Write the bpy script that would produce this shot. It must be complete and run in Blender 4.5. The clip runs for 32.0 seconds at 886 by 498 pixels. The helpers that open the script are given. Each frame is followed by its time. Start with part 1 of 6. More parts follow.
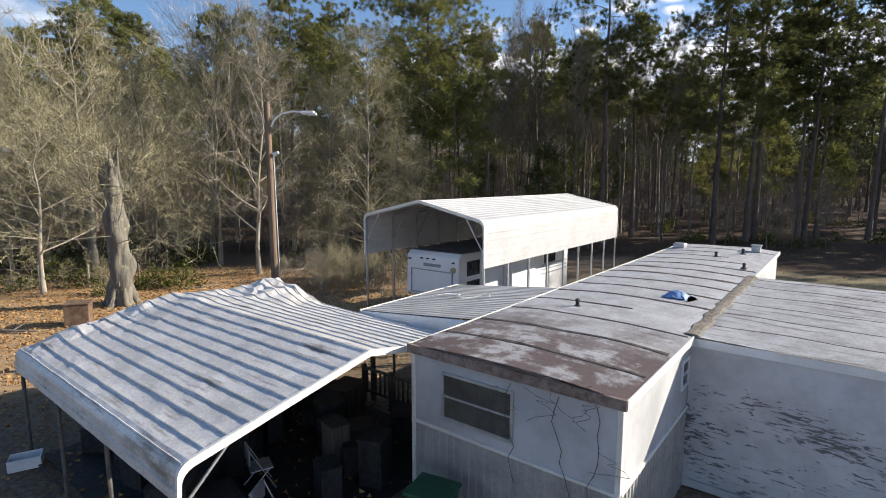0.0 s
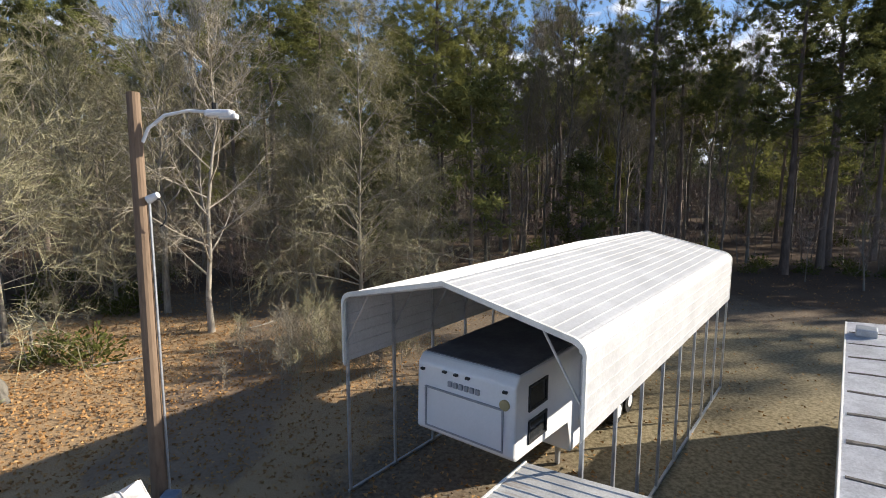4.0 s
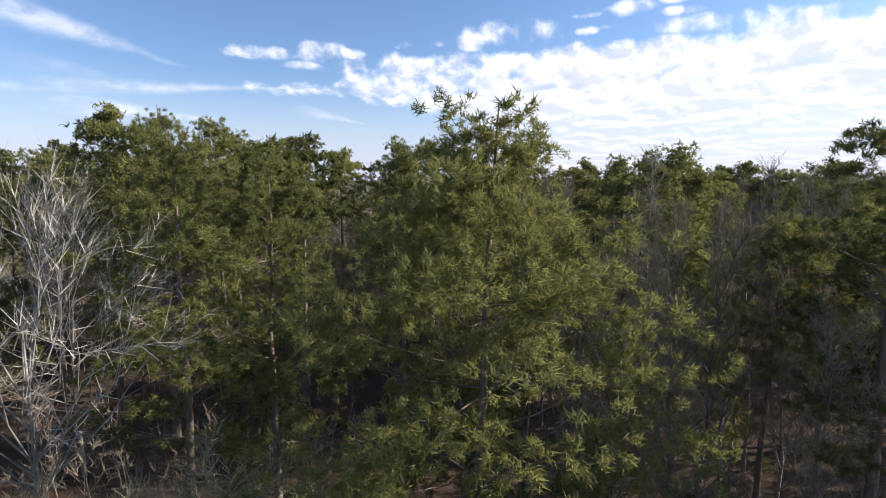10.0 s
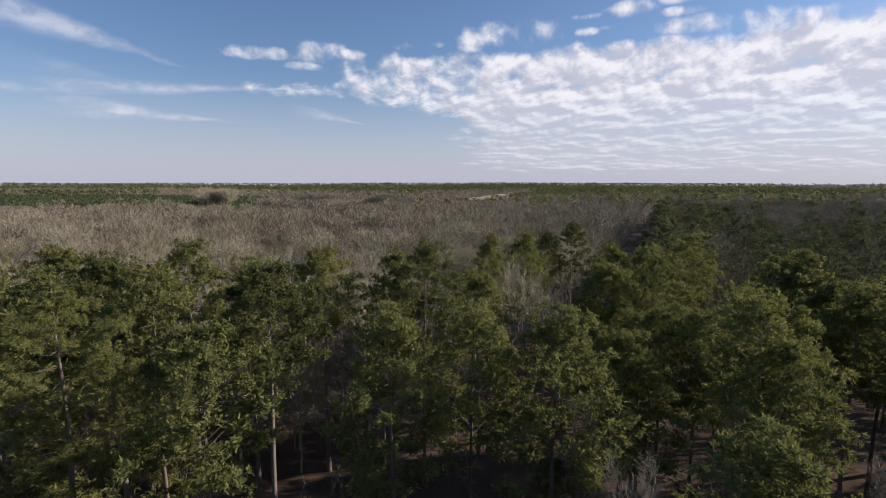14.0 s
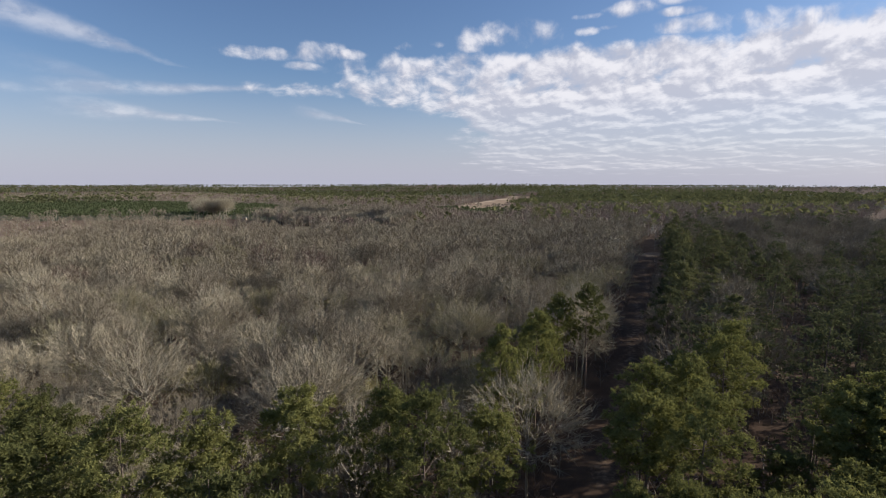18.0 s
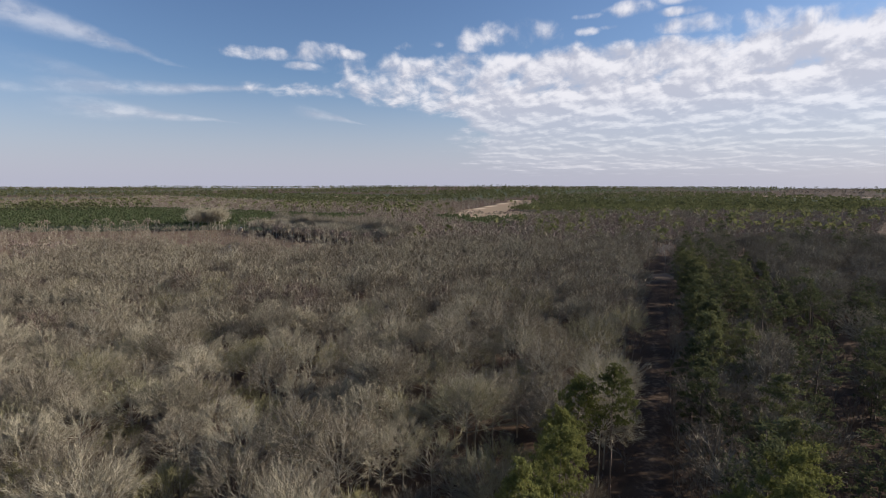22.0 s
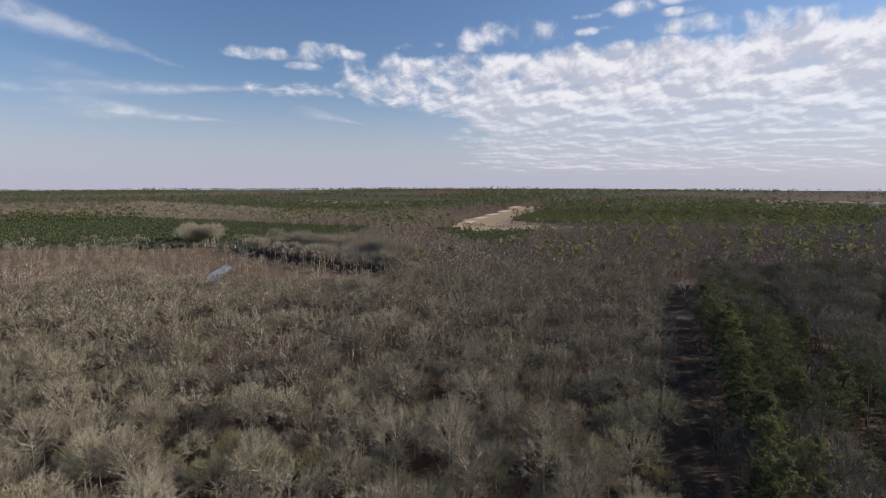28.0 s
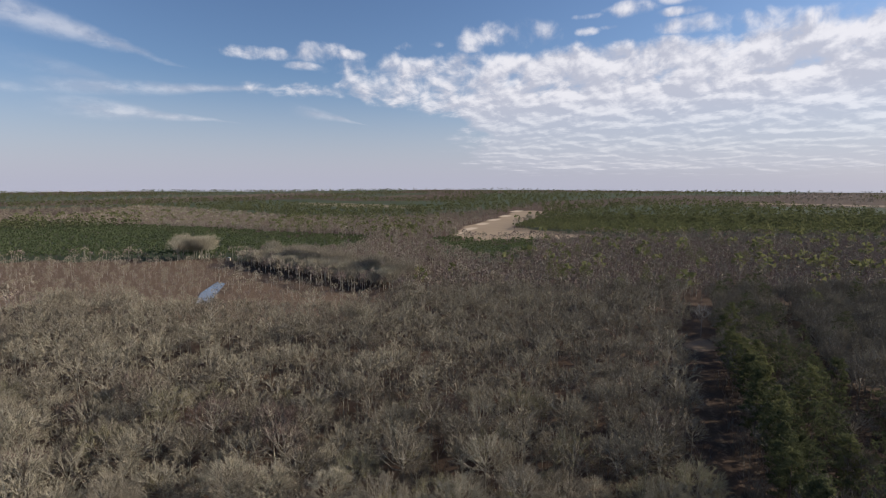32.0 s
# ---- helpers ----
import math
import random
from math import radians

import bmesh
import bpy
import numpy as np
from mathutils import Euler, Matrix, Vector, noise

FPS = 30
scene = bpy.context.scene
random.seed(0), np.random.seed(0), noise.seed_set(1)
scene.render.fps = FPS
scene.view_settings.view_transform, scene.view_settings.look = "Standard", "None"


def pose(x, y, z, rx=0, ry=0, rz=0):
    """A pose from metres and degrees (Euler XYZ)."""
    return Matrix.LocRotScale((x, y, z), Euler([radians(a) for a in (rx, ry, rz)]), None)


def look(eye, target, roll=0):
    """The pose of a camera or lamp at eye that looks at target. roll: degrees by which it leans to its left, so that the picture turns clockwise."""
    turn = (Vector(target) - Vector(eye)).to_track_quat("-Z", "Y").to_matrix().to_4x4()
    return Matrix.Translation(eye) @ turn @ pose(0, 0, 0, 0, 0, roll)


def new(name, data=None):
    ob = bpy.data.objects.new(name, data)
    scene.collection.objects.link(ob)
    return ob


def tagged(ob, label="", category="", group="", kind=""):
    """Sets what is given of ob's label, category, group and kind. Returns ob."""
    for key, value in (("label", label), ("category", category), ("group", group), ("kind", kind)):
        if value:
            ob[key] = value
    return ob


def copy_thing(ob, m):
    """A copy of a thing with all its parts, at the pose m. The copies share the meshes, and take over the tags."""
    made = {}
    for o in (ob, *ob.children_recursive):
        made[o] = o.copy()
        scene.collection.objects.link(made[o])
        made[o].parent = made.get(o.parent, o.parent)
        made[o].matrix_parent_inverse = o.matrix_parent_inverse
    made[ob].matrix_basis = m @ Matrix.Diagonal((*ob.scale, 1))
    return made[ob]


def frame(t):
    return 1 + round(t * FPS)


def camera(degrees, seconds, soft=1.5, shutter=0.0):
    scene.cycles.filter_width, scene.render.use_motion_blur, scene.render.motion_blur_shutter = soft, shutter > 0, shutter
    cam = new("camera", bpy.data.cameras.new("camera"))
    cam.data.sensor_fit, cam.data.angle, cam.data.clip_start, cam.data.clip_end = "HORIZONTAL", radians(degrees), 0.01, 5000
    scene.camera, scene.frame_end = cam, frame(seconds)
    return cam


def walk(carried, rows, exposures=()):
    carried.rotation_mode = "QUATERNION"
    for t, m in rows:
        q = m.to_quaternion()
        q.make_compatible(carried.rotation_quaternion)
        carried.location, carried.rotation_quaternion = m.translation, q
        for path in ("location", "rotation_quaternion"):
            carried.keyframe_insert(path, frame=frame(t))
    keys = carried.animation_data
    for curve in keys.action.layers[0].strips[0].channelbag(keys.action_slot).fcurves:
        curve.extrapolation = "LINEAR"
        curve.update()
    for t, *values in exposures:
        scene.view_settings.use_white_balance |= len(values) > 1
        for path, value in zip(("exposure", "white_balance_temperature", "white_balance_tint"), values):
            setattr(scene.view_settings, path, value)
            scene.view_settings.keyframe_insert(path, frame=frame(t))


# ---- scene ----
# The camera climbs from a yard with a mobile home over pine woods and a bare bottomland forest.
cam = camera(81.5, 32.0, soft=1.0)
ROWS = [  # seconds, x, y, z, degrees that the camera looks down
    (0, 0, 0, 5.87, 7.64), (0.5, -0.05, 0.66, 5.86, 7.64), (1, -0.14, 1.45, 5.83, 7.64),
    (1.5, -0.2, 2.43, 5.77, 7.63), (2, -0.26, 3.47, 5.72, 7.63), (2.5, -0.39, 4.59, 5.69, 7.63),
    (3, -0.53, 5.87, 5.96, 7.63), (3.5, -0.68, 7.27, 6.4, 7.63), (4, -0.84, 8.79, 6.99, 7.63),
    (4.5, -1, 10.42, 7.75, 7.62), (5, -1.18, 12.13, 8.81, 7.62), (5.5, -1.38, 13.74, 10.05, 7.62),
    (6, -1.61, 15.41, 11.34, 7.62), (7, -2.04, 18.75, 14.08, 7.61), (8, -2.34, 22.06, 16.96, 7.61),
    (9, -2.54, 25.25, 19.89, 7.6), (10, -2.61, 28.62, 22.76, 7.57), (11, -2.6, 31.94, 25.66, 7.53),
    (12, -2.64, 35.32, 28.61, 7.5), (13, -2.85, 38.76, 31.61, 7.5), (14, -3.04, 42.18, 34.46, 7.5),
    (15, -3.14, 45.5, 37.25, 7.5), (16, -3.21, 48.68, 40.14, 7.5), (17, -3.19, 51.77, 43.12, 7.5),
    (18, -3.41, 55.1, 45.95, 7.5), (19, -3.6, 58.73, 48.72, 7.5), (20, -3.75, 62.2, 51.74, 7.5),
    (21, -3.72, 66.32, 54.47, 7.5), (22, -3.9, 71.02, 57.05, 7.5), (23, -4.05, 75.41, 59.76, 7.5),
    (24, -4.15, 79.42, 62.55, 7.5), (25, -4.28, 83.43, 65.41, 7.5), (26, -4.47, 87.47, 68.17, 7.5),
    (27, -4.93, 91.81, 71.19, 7.5), (28, -5.36, 96.35, 74.29, 7.5), (29, -5.61, 100.96, 77.19, 7.5),
    (30, -5.96, 105.79, 79.92, 7.5), (31, -6.28, 110.61, 82.75, 7.5), (32, -6.67, 115.18, 85.54, 7.5),
]
EXPOSURES = [(0, 0.88, 6650, 10), (4.5, 0.92, 6600, 10), (6, 1.05, 6250, 12), (9, 1.24, 6150, 12), (10, 0.90, 6350, 14), (11.2, 0.58, 6400, 14), (12.5, 0.37, 6450, 15), (18, 0.22, 6450, 14), (32, 0.18, 6450, 14)]
walk(cam, [(t, pose(x, y, z, 90 - down, 0, 0)) for t, x, y, z, down in ROWS], EXPOSURES)

# ---- world and sun ----
SUN_UP, SUN_SIDE = radians(22.5), radians(11)      # elevation; angle from +x towards +y


class Nodes:
    """A short way to write node trees."""

    def __init__(self, tree):
        self.t = tree
        tree.nodes.clear()

    def n(self, kind, **sets):
        node = self.t.nodes.new(kind)
        for k, v in sets.items():
            if k == "ins":
                for key, val in v.items():
                    self.put(node.inputs[key], val)
            elif k == "op":
                node.operation = v
            elif k == "blend":
                node.blend_type = v
            elif k == "dtype":
                node.data_type = v
            elif k == "mode":
                node.vector_type = v
        return node

    def put(self, socket, val):
        if isinstance(val, bpy.types.NodeSocket):
            self.t.links.new(val, socket)
        elif isinstance(val, tuple) and len(val) == 3 and socket.type == "RGBA":
            socket.default_value = (*val, 1)
        else:
            socket.default_value = val

    def math(self, op, a, b=0.0, c=0.0):
        node = self.n("ShaderNodeMath", op=op, ins={0: a, 1: b, 2: c})
        return node.outputs[0]

    def step(self, v, lo, hi):
        node = self.n("ShaderNodeMapRange", ins={0: v, 1: lo, 2: hi})
        node.interpolation_type = "SMOOTHSTEP"
        return node.outputs[0]

    def noise(self, vec, scale, detail=4.0, rough=0.55, warp=0.0):
        node = self.n("ShaderNodeTexNoise", ins={"Vector": vec, "Scale": scale, "Detail": detail, "Roughness": rough, "Distortion": warp})
        return node.outputs[0]

    def mix(self, f, a, b, blend="MIX"):
        node = self.n("ShaderNodeMix", dtype="RGBA", blend=blend)
        for i, val in ((0, f), (6, a), (7, b)):
            self.put(node.inputs[i], val)
        return node.outputs[2]

    def ramp(self, f, *stops):
        node = self.n("ShaderNodeValToRGB", ins={0: f})
        e = node.color_ramp.elements
        while len(e) < len(stops):
            e.new(0.5)
        for el, (p, c) in zip(e, stops):
            el.position, el.color = p, (*c, 1)
        return node.outputs[0]


world = bpy.data.worlds.new("world")
scene.world = world
world.use_nodes = True
w = Nodes(world.node_tree)
sky = w.n("ShaderNodeTexSky")
sky.sky_type, sky.sun_disc = "NISHITA", False
sky.sun_elevation, sky.sun_rotation = SUN_UP, radians(90) - SUN_SIDE
sky.air_density, sky.dust_density, sky.ozone_density = 1.0, 0.6, 1.6
SKY = 0.079
blue = w.mix(1.0, sky.outputs[0], (SKY * 0.87, SKY * 1.01, SKY * 1.22), "MULTIPLY")
way = w.n("ShaderNodeTexCoord").outputs["Generated"]
sep = w.n("ShaderNodeSeparateXYZ", ins={0: way})
dx, dy, dz = sep.outputs
az = w.math("ARCTAN2", dx, dy)                  # to the right of the way ahead
flat = w.n("ShaderNodeCombineXYZ", ins={0: az, 1: w.math("MULTIPLY", dz, 2.0), 2: 0.0}).outputs[0]
# a bank of small broken puffs whose lower part flattens into a thin sheet, and stray puffs over its upper edge
low = w.math("DIVIDE", -0.15, w.math("ADD", w.math("MAXIMUM", dz, 0.0), 0.13))
lie = w.n("ShaderNodeCombineXYZ", ins={0: az, 1: low, 2: 0.0}).outputs[0]
wander = w.math("SUBTRACT", w.noise(lie, 7.0, 5.0, 0.6), 0.5)
el_w = w.math("ADD", dz, w.math("MULTIPLY", wander, 0.055))
az_w = w.math("ADD", az, w.math("MULTIPLY", wander, 0.16))
upper = w.step(w.math("SUBTRACT", el_w, w.math("MULTIPLY", w.math("MINIMUM", az, 0.25), 0.035)), 0.248, 0.206)
under = w.step(w.math("ADD", el_w, w.math("MULTIPLY", az, 0.14)), 0.108, 0.142)
right = w.step(az_w, -0.06, 0.16)
floor_edge = w.step(dz, -0.005, 0.060)
bank = w.math("MULTIPLY", w.math("MULTIPLY", upper, w.step(az_w, -0.27, -0.13)), w.math("MULTIPLY", w.math("MAXIMUM", under, right), floor_edge))
dense = w.math("MULTIPLY", bank, w.math("ADD", 0.66, w.math("ADD", w.math("MULTIPLY", w.step(az, -0.1, 0.40), 0.34), w.math("MULTIPLY", w.math("MULTIPLY", w.step(dz, 0.20, 0.10), right), 0.75))))
for a0, e0, ha, he in ((0.125, 0.257, 0.105, 0.026), (0.055, 0.250, 0.035, 0.022), (-0.228, 0.226, 0.055, 0.020), (-0.330, 0.220, 0.085, 0.012), (-0.255, 0.203, 0.036, 0.009), (-0.275, 0.163, 0.090, 0.015), (-0.170, 0.225, 0.04, 0.010),
                       (0.330, 0.286, 0.048, 0.014), (0.262, 0.281, 0.036, 0.006), (0.415, 0.275, 0.040, 0.008), (0.430, 0.297, 0.060, 0.012), (0.455, 0.254, 0.085, 0.016), (0.530, 0.246, 0.062, 0.020), (0.625, 0.238, 0.075, 0.018), (-0.070, 0.242, 0.026, 0.009), (-0.010, 0.246, 0.020, 0.008), (0.262, 0.258, 0.028, 0.008), (0.300, 0.262, 0.018, 0.006)):
    da = w.math("DIVIDE", w.math("SUBTRACT", az, a0), ha)
    de = w.math("DIVIDE", w.math("SUBTRACT", dz, e0), he)
    far = w.math("MULTIPLY", w.math("ADD", w.math("MULTIPLY", da, da), w.math("MULTIPLY", de, de)), 0.62)
    dense = w.math("MAXIMUM", dense, w.math("MULTIPLY", w.math("SUBTRACT", 1.0, w.math("MINIMUM", far, 1.0)), 0.62))
puff = w.noise(lie, 19.0, 6.0, 0.54, 0.2)
above = w.n("ShaderNodeVectorMath", op="ADD", ins={0: lie, 1: (0.006, 0.016, 0.0)}).outputs[0]
shade = w.math("SUBTRACT", puff, w.noise(above, 19.0, 6.0, 0.54, 0.2))
cover = w.math("ADD", dense, w.math("MULTIPLY", w.math("SUBTRACT", puff, 0.5), 2.1))
puffs = w.math("MULTIPLY", w.step(cover, 0.20, 1.02), w.step(dense, 0.0, 0.4))


def wisp(az0, el0, slope, half, thin, strength):
    """One long thin streak of ice cloud."""
    da = w.math("SUBTRACT", az, az0)
    de = w.math("SUBTRACT", w.math("SUBTRACT", dz, el0), w.math("MULTIPLY", da, slope))
    de = w.math("ADD", de, w.math("MULTIPLY", w.math("SUBTRACT", w.noise(flat, 9.0, 4.0, 0.6), 0.5), thin * 1.2))
    across = w.step(w.math("ABSOLUTE", de), w.math("MULTIPLY", w.step(da, half * 1.2, -half), thin * 1.6), 0.0)
    along = w.math("MULTIPLY", w.step(w.math("ABSOLUTE", da), half, half * 0.2), w.step(w.noise(flat, 14.0, 5.0, 0.65), 0.20, 0.62))
    return w.math("MULTIPLY", w.math("MULTIPLY", across, along), strength)


wisps = wisp(-0.620, 0.228, -0.21, 0.20, 0.027, 0.46)
for args in ((-0.47, 0.153, 0.06, 0.26, 0.014, 0.44), (-0.51, 0.110, -0.06, 0.17, 0.015, 0.48), (-0.21, 0.117, -0.19, 0.08, 0.010, 0.42), (-0.60, 0.165, -0.15, 0.12, 0.016, 0.14), (-0.66, 0.137, 0.03, 0.09, 0.010, 0.22)):
    wisps = w.math("MAXIMUM", wisps, wisp(*args))
fade = w.math("ADD", 0.50, w.math("MULTIPLY", w.step(dz, 0.05, 0.17), 0.42))
cloud = w.math("MINIMUM", w.math("ADD", w.math("MULTIPLY", puffs, fade), wisps), 1.0)
haze = w.step(dz, 0.20, -0.03)
pale = w.mix(w.math("MULTIPLY", haze, 0.90), blue, (0.42, 0.435, 0.53))
lit = w.math("ADD", w.math("MULTIPLY", shade, 1.9), w.math("ADD", w.math("MULTIPLY", w.noise(lie, 11.0, 4.0, 0.6), 0.8), w.math("MULTIPLY", dz, 0.8)))
tone = w.mix(w.step(lit, 0.30, 0.85), (0.47, 0.49, 0.555), (0.77, 0.77, 0.785))
out = w.n("ShaderNodeOutputWorld")
bg = w.n("ShaderNodeBackground", ins={0: w.mix(cloud, pale, tone), 1: 1.0})
w.t.links.new(bg.outputs[0], out.inputs[0])

sun = new("sun", bpy.data.lights.new("sun", "SUN"))
sun.data.energy, sun.data.angle, sun.data.color = 5.0, radians(0.6), (1.0, 0.93, 0.82)
sun_way = Vector((math.cos(SUN_UP) * math.cos(SUN_SIDE), math.cos(SUN_UP) * math.sin(SUN_SIDE), math.sin(SUN_UP)))
sun.matrix_world = look(sun_way * 200, (0, 0, 0))

# ---- materials ----


def material(name, build, rough=0.8, metal=0.0, translucent=0.0, spec=0.3):
    """build(nodes, coords) gives (colour, bump height or None, bump distance)."""
    m = bpy.data.materials.new(name)
    m.use_nodes = True
    k = Nodes(m.node_tree)
    co = k.n("ShaderNodeTexCoord").outputs["Object"]
    colour, height, far, *more = build(k, co)
    r = more[0] if more else rough
    b = k.n("ShaderNodeBsdfPrincipled", ins={"Base Color": colour, "Roughness": r, "Metallic": metal, "Specular IOR Level": spec})
    if height is not None:
        bump = k.n("ShaderNodeBump", ins={"Height": height, "Distance": far, "Strength": 0.8})
        k.t.links.new(bump.outputs[0], b.inputs["Normal"])
    shader = b.outputs[0]
    if translucent:
        tr = k.n("ShaderNodeBsdfTranslucent", ins={0: k.mix(1.0, colour, (1.25, 1.25, 1.1), "MULTIPLY")})
        mixer = k.n("ShaderNodeMixShader", ins={0: translucent, 1: shader, 2: tr.outputs[0]})
        shader = mixer.outputs[0]
    o = k.n("ShaderNodeOutputMaterial")
    k.t.links.new(shader, o.inputs[0])
    return m


def two(name, a, b, scale=3.0, fine=40.0, rough=0.8, metal=0.0, bump=0.004, spec=0.3):
    """Two tones mixed by coarse and fine noise, with a fine relief."""
    def build(k, co):
        big, small = k.noise(co, scale, 5.0, 0.6), k.noise(co, fine, 3.0, 0.6)
        f = k.step(k.math("ADD", k.math("MULTIPLY", big, 0.7), k.math("MULTIPLY", small, 0.3)), 0.35, 0.65)
        return k.mix(f, a, b), small, bump
    return material(name, build, rough, metal, 0.0, spec)


def leafy(name, a, b, c, translucent=0.35):
    def build(k, co):
        isl = k.n("ShaderNodeNewGeometry").outputs["Random Per Island"]
        tree = k.n("ShaderNodeObjectInfo").outputs["Random"]
        f = k.math("ADD", k.math("MULTIPLY", isl, 0.30), k.math("MULTIPLY", tree, 0.58))
        patch = k.math("ADD", k.math("MULTIPLY", k.noise(co, 0.45, 2.0), 0.45), k.math("MULTIPLY", k.noise(co, 2.2, 3.0, 0.6), 0.55))
        col = k.ramp(k.math("ADD", f, k.math("MULTIPLY", k.math("SUBTRACT", patch, 0.47), 1.6)), (0.1, a), (0.5, b), (0.9, c))
        return col, None, 0.0
    return material(name, build, 0.8, 0.0, translucent, 0.0)


def barky(name, a, b, scale=1.0, bump=0.03, spots=None):
    def build(k, co):
        long = k.n("ShaderNodeMapping", ins={"Vector": co, "Scale": (9.0 * scale, 9.0 * scale, 1.6 * scale)}).outputs[0]
        g, big = k.noise(long, 1.0, 6.0, 0.65), k.noise(co, 0.8, 3.0)
        rnd = k.n("ShaderNodeObjectInfo").outputs["Random"]
        f = k.math("ADD", k.math("MULTIPLY", g, 0.8), k.math("MULTIPLY", k.math("ADD", big, rnd), 0.25))
        col = k.mix(k.step(f, 0.35, 0.85), a, b)
        if spots:
            col = k.mix(k.step(k.noise(co, 3.0, 4.0), 0.58, 0.68), col, spots)
        return col, g, bump
    return material(name, build, 0.9)


NEEDLE = leafy("pine needles", (0.082, 0.088, 0.036), (0.168, 0.172, 0.062), (0.245, 0.238, 0.085), 0.38)
# duller, bluer copy of the needles; the haze of distance is in its colour
NEEDLE_FAR = leafy("haze-dulled pine needles", (0.062, 0.070, 0.040), (0.122, 0.128, 0.064), (0.195, 0.192, 0.090), 0.30)
YOUNG = leafy("young pine needles", (0.066, 0.086, 0.042), (0.094, 0.114, 0.056), (0.126, 0.140, 0.072))
BUSH = leafy("broadleaf evergreen leaves", (0.075, 0.082, 0.026), (0.130, 0.138, 0.042), (0.200, 0.195, 0.065))
PINE_BARK = barky("pine bark", (0.075, 0.055, 0.045), (0.20, 0.155, 0.125))
GREY_BARK = barky("grey bark", (0.14, 0.12, 0.095), (0.38, 0.335, 0.27), 1.0, 0.02, (0.28, 0.28, 0.19))
PALE_BARK = barky("pale bark", (0.21, 0.178, 0.14), (0.44, 0.39, 0.315), 0.7, 0.015, (0.20, 0.17, 0.135))
LICHEN_BARK = barky("lichened hardwood bark", (0.20, 0.175, 0.130), (0.43, 0.385, 0.295), 0.7, 0.015)
# darker copy of the grey bark, with the wood's shade in its colour
SHADED_BARK = barky("shaded grey bark", (0.075, 0.064, 0.052), (0.215, 0.190, 0.155), 1.0, 0.02)
OAK_BARK = barky("old oak bark", (0.026, 0.022, 0.018), (0.185, 0.168, 0.140), 0.55, 0.08, (0.25, 0.25, 0.15))


def twiggy(name, a, b, c):
    def build(k, co):
        isl = k.n("ShaderNodeNewGeometry").outputs["Random Per Island"]
        tree = k.n("ShaderNodeObjectInfo").outputs["Random"]
        return k.ramp(k.math("ADD", k.math("MULTIPLY", isl, 0.55), k.math("MULTIPLY", tree, 0.45)), (0.1, a), (0.5, b), (0.9, c)), None, 0.0
    return material(name, build, 0.9, 0.0, 0.0, 0.0)


TWIG = twiggy("grey twigs", (0.165, 0.138, 0.100), (0.245, 0.210, 0.152), (0.335, 0.290, 0.212))
TWIG_PALE = twiggy("pale twigs", (0.27, 0.235, 0.163), (0.37, 0.325, 0.230), (0.48, 0.425, 0.305))
TWIG_RED = twiggy("reddish twigs", (0.130, 0.092, 0.074), (0.215, 0.160, 0.132), (0.31, 0.245, 0.205))
TWIG_SILVER = twiggy("silvery twigs", (0.27, 0.245, 0.21), (0.36, 0.33, 0.285), (0.46, 0.425, 0.37))
SILVER_BARK = barky("silvery bark", (0.22, 0.20, 0.175), (0.42, 0.39, 0.345), 0.7, 0.012)
TWIG_MOSS = twiggy("mossy twigs", (0.19, 0.168, 0.098), (0.28, 0.252, 0.150), (0.38, 0.345, 0.215))
TWIG_OLIVE = twiggy("budding olive twigs", (0.20, 0.18, 0.09), (0.30, 0.27, 0.13), (0.40, 0.35, 0.18))

# ---- mesh tools ----


def mesh_of(name, parts):
    """One mesh from (verts, faces, material) triples; faces are arrays of triangles or of quads."""
    me = bpy.data.meshes.new(name)
    vs, loops, totals, mats, base, used = [], [], [], [], 0, []
    for v, f, m in parts:
        f = np.asarray(f, dtype=np.int32)
        if not len(f):
            continue
        if m not in used:
            used.append(m)
        vs.append(np.asarray(v, dtype=np.float32))
        loops.append((f + base).ravel())
        totals.append(np.full(len(f), f.shape[1], dtype=np.int32))
        mats.append(np.full(len(f), used.index(m), dtype=np.int32))
        base += len(v)
    v, lp, tot, mi = np.concatenate(vs), np.concatenate(loops), np.concatenate(totals), np.concatenate(mats)
    me.vertices.add(len(v))
    me.vertices.foreach_set("co", v.ravel())
    me.loops.add(len(lp))
    me.loops.foreach_set("vertex_index", lp)
    me.polygons.add(len(tot))
    me.polygons.foreach_set("loop_start", np.concatenate(([0], np.cumsum(tot)[:-1])).astype(np.int32))
    me.polygons.foreach_set("material_index", mi)
    for m in used:
        me.materials.append(m)
    me.update(calc_edges=True)
    return me


def unit(v):
    v = np.asarray(v, dtype=float)
    return v / (np.linalg.norm(v, axis=-1, keepdims=True) + 1e-9)


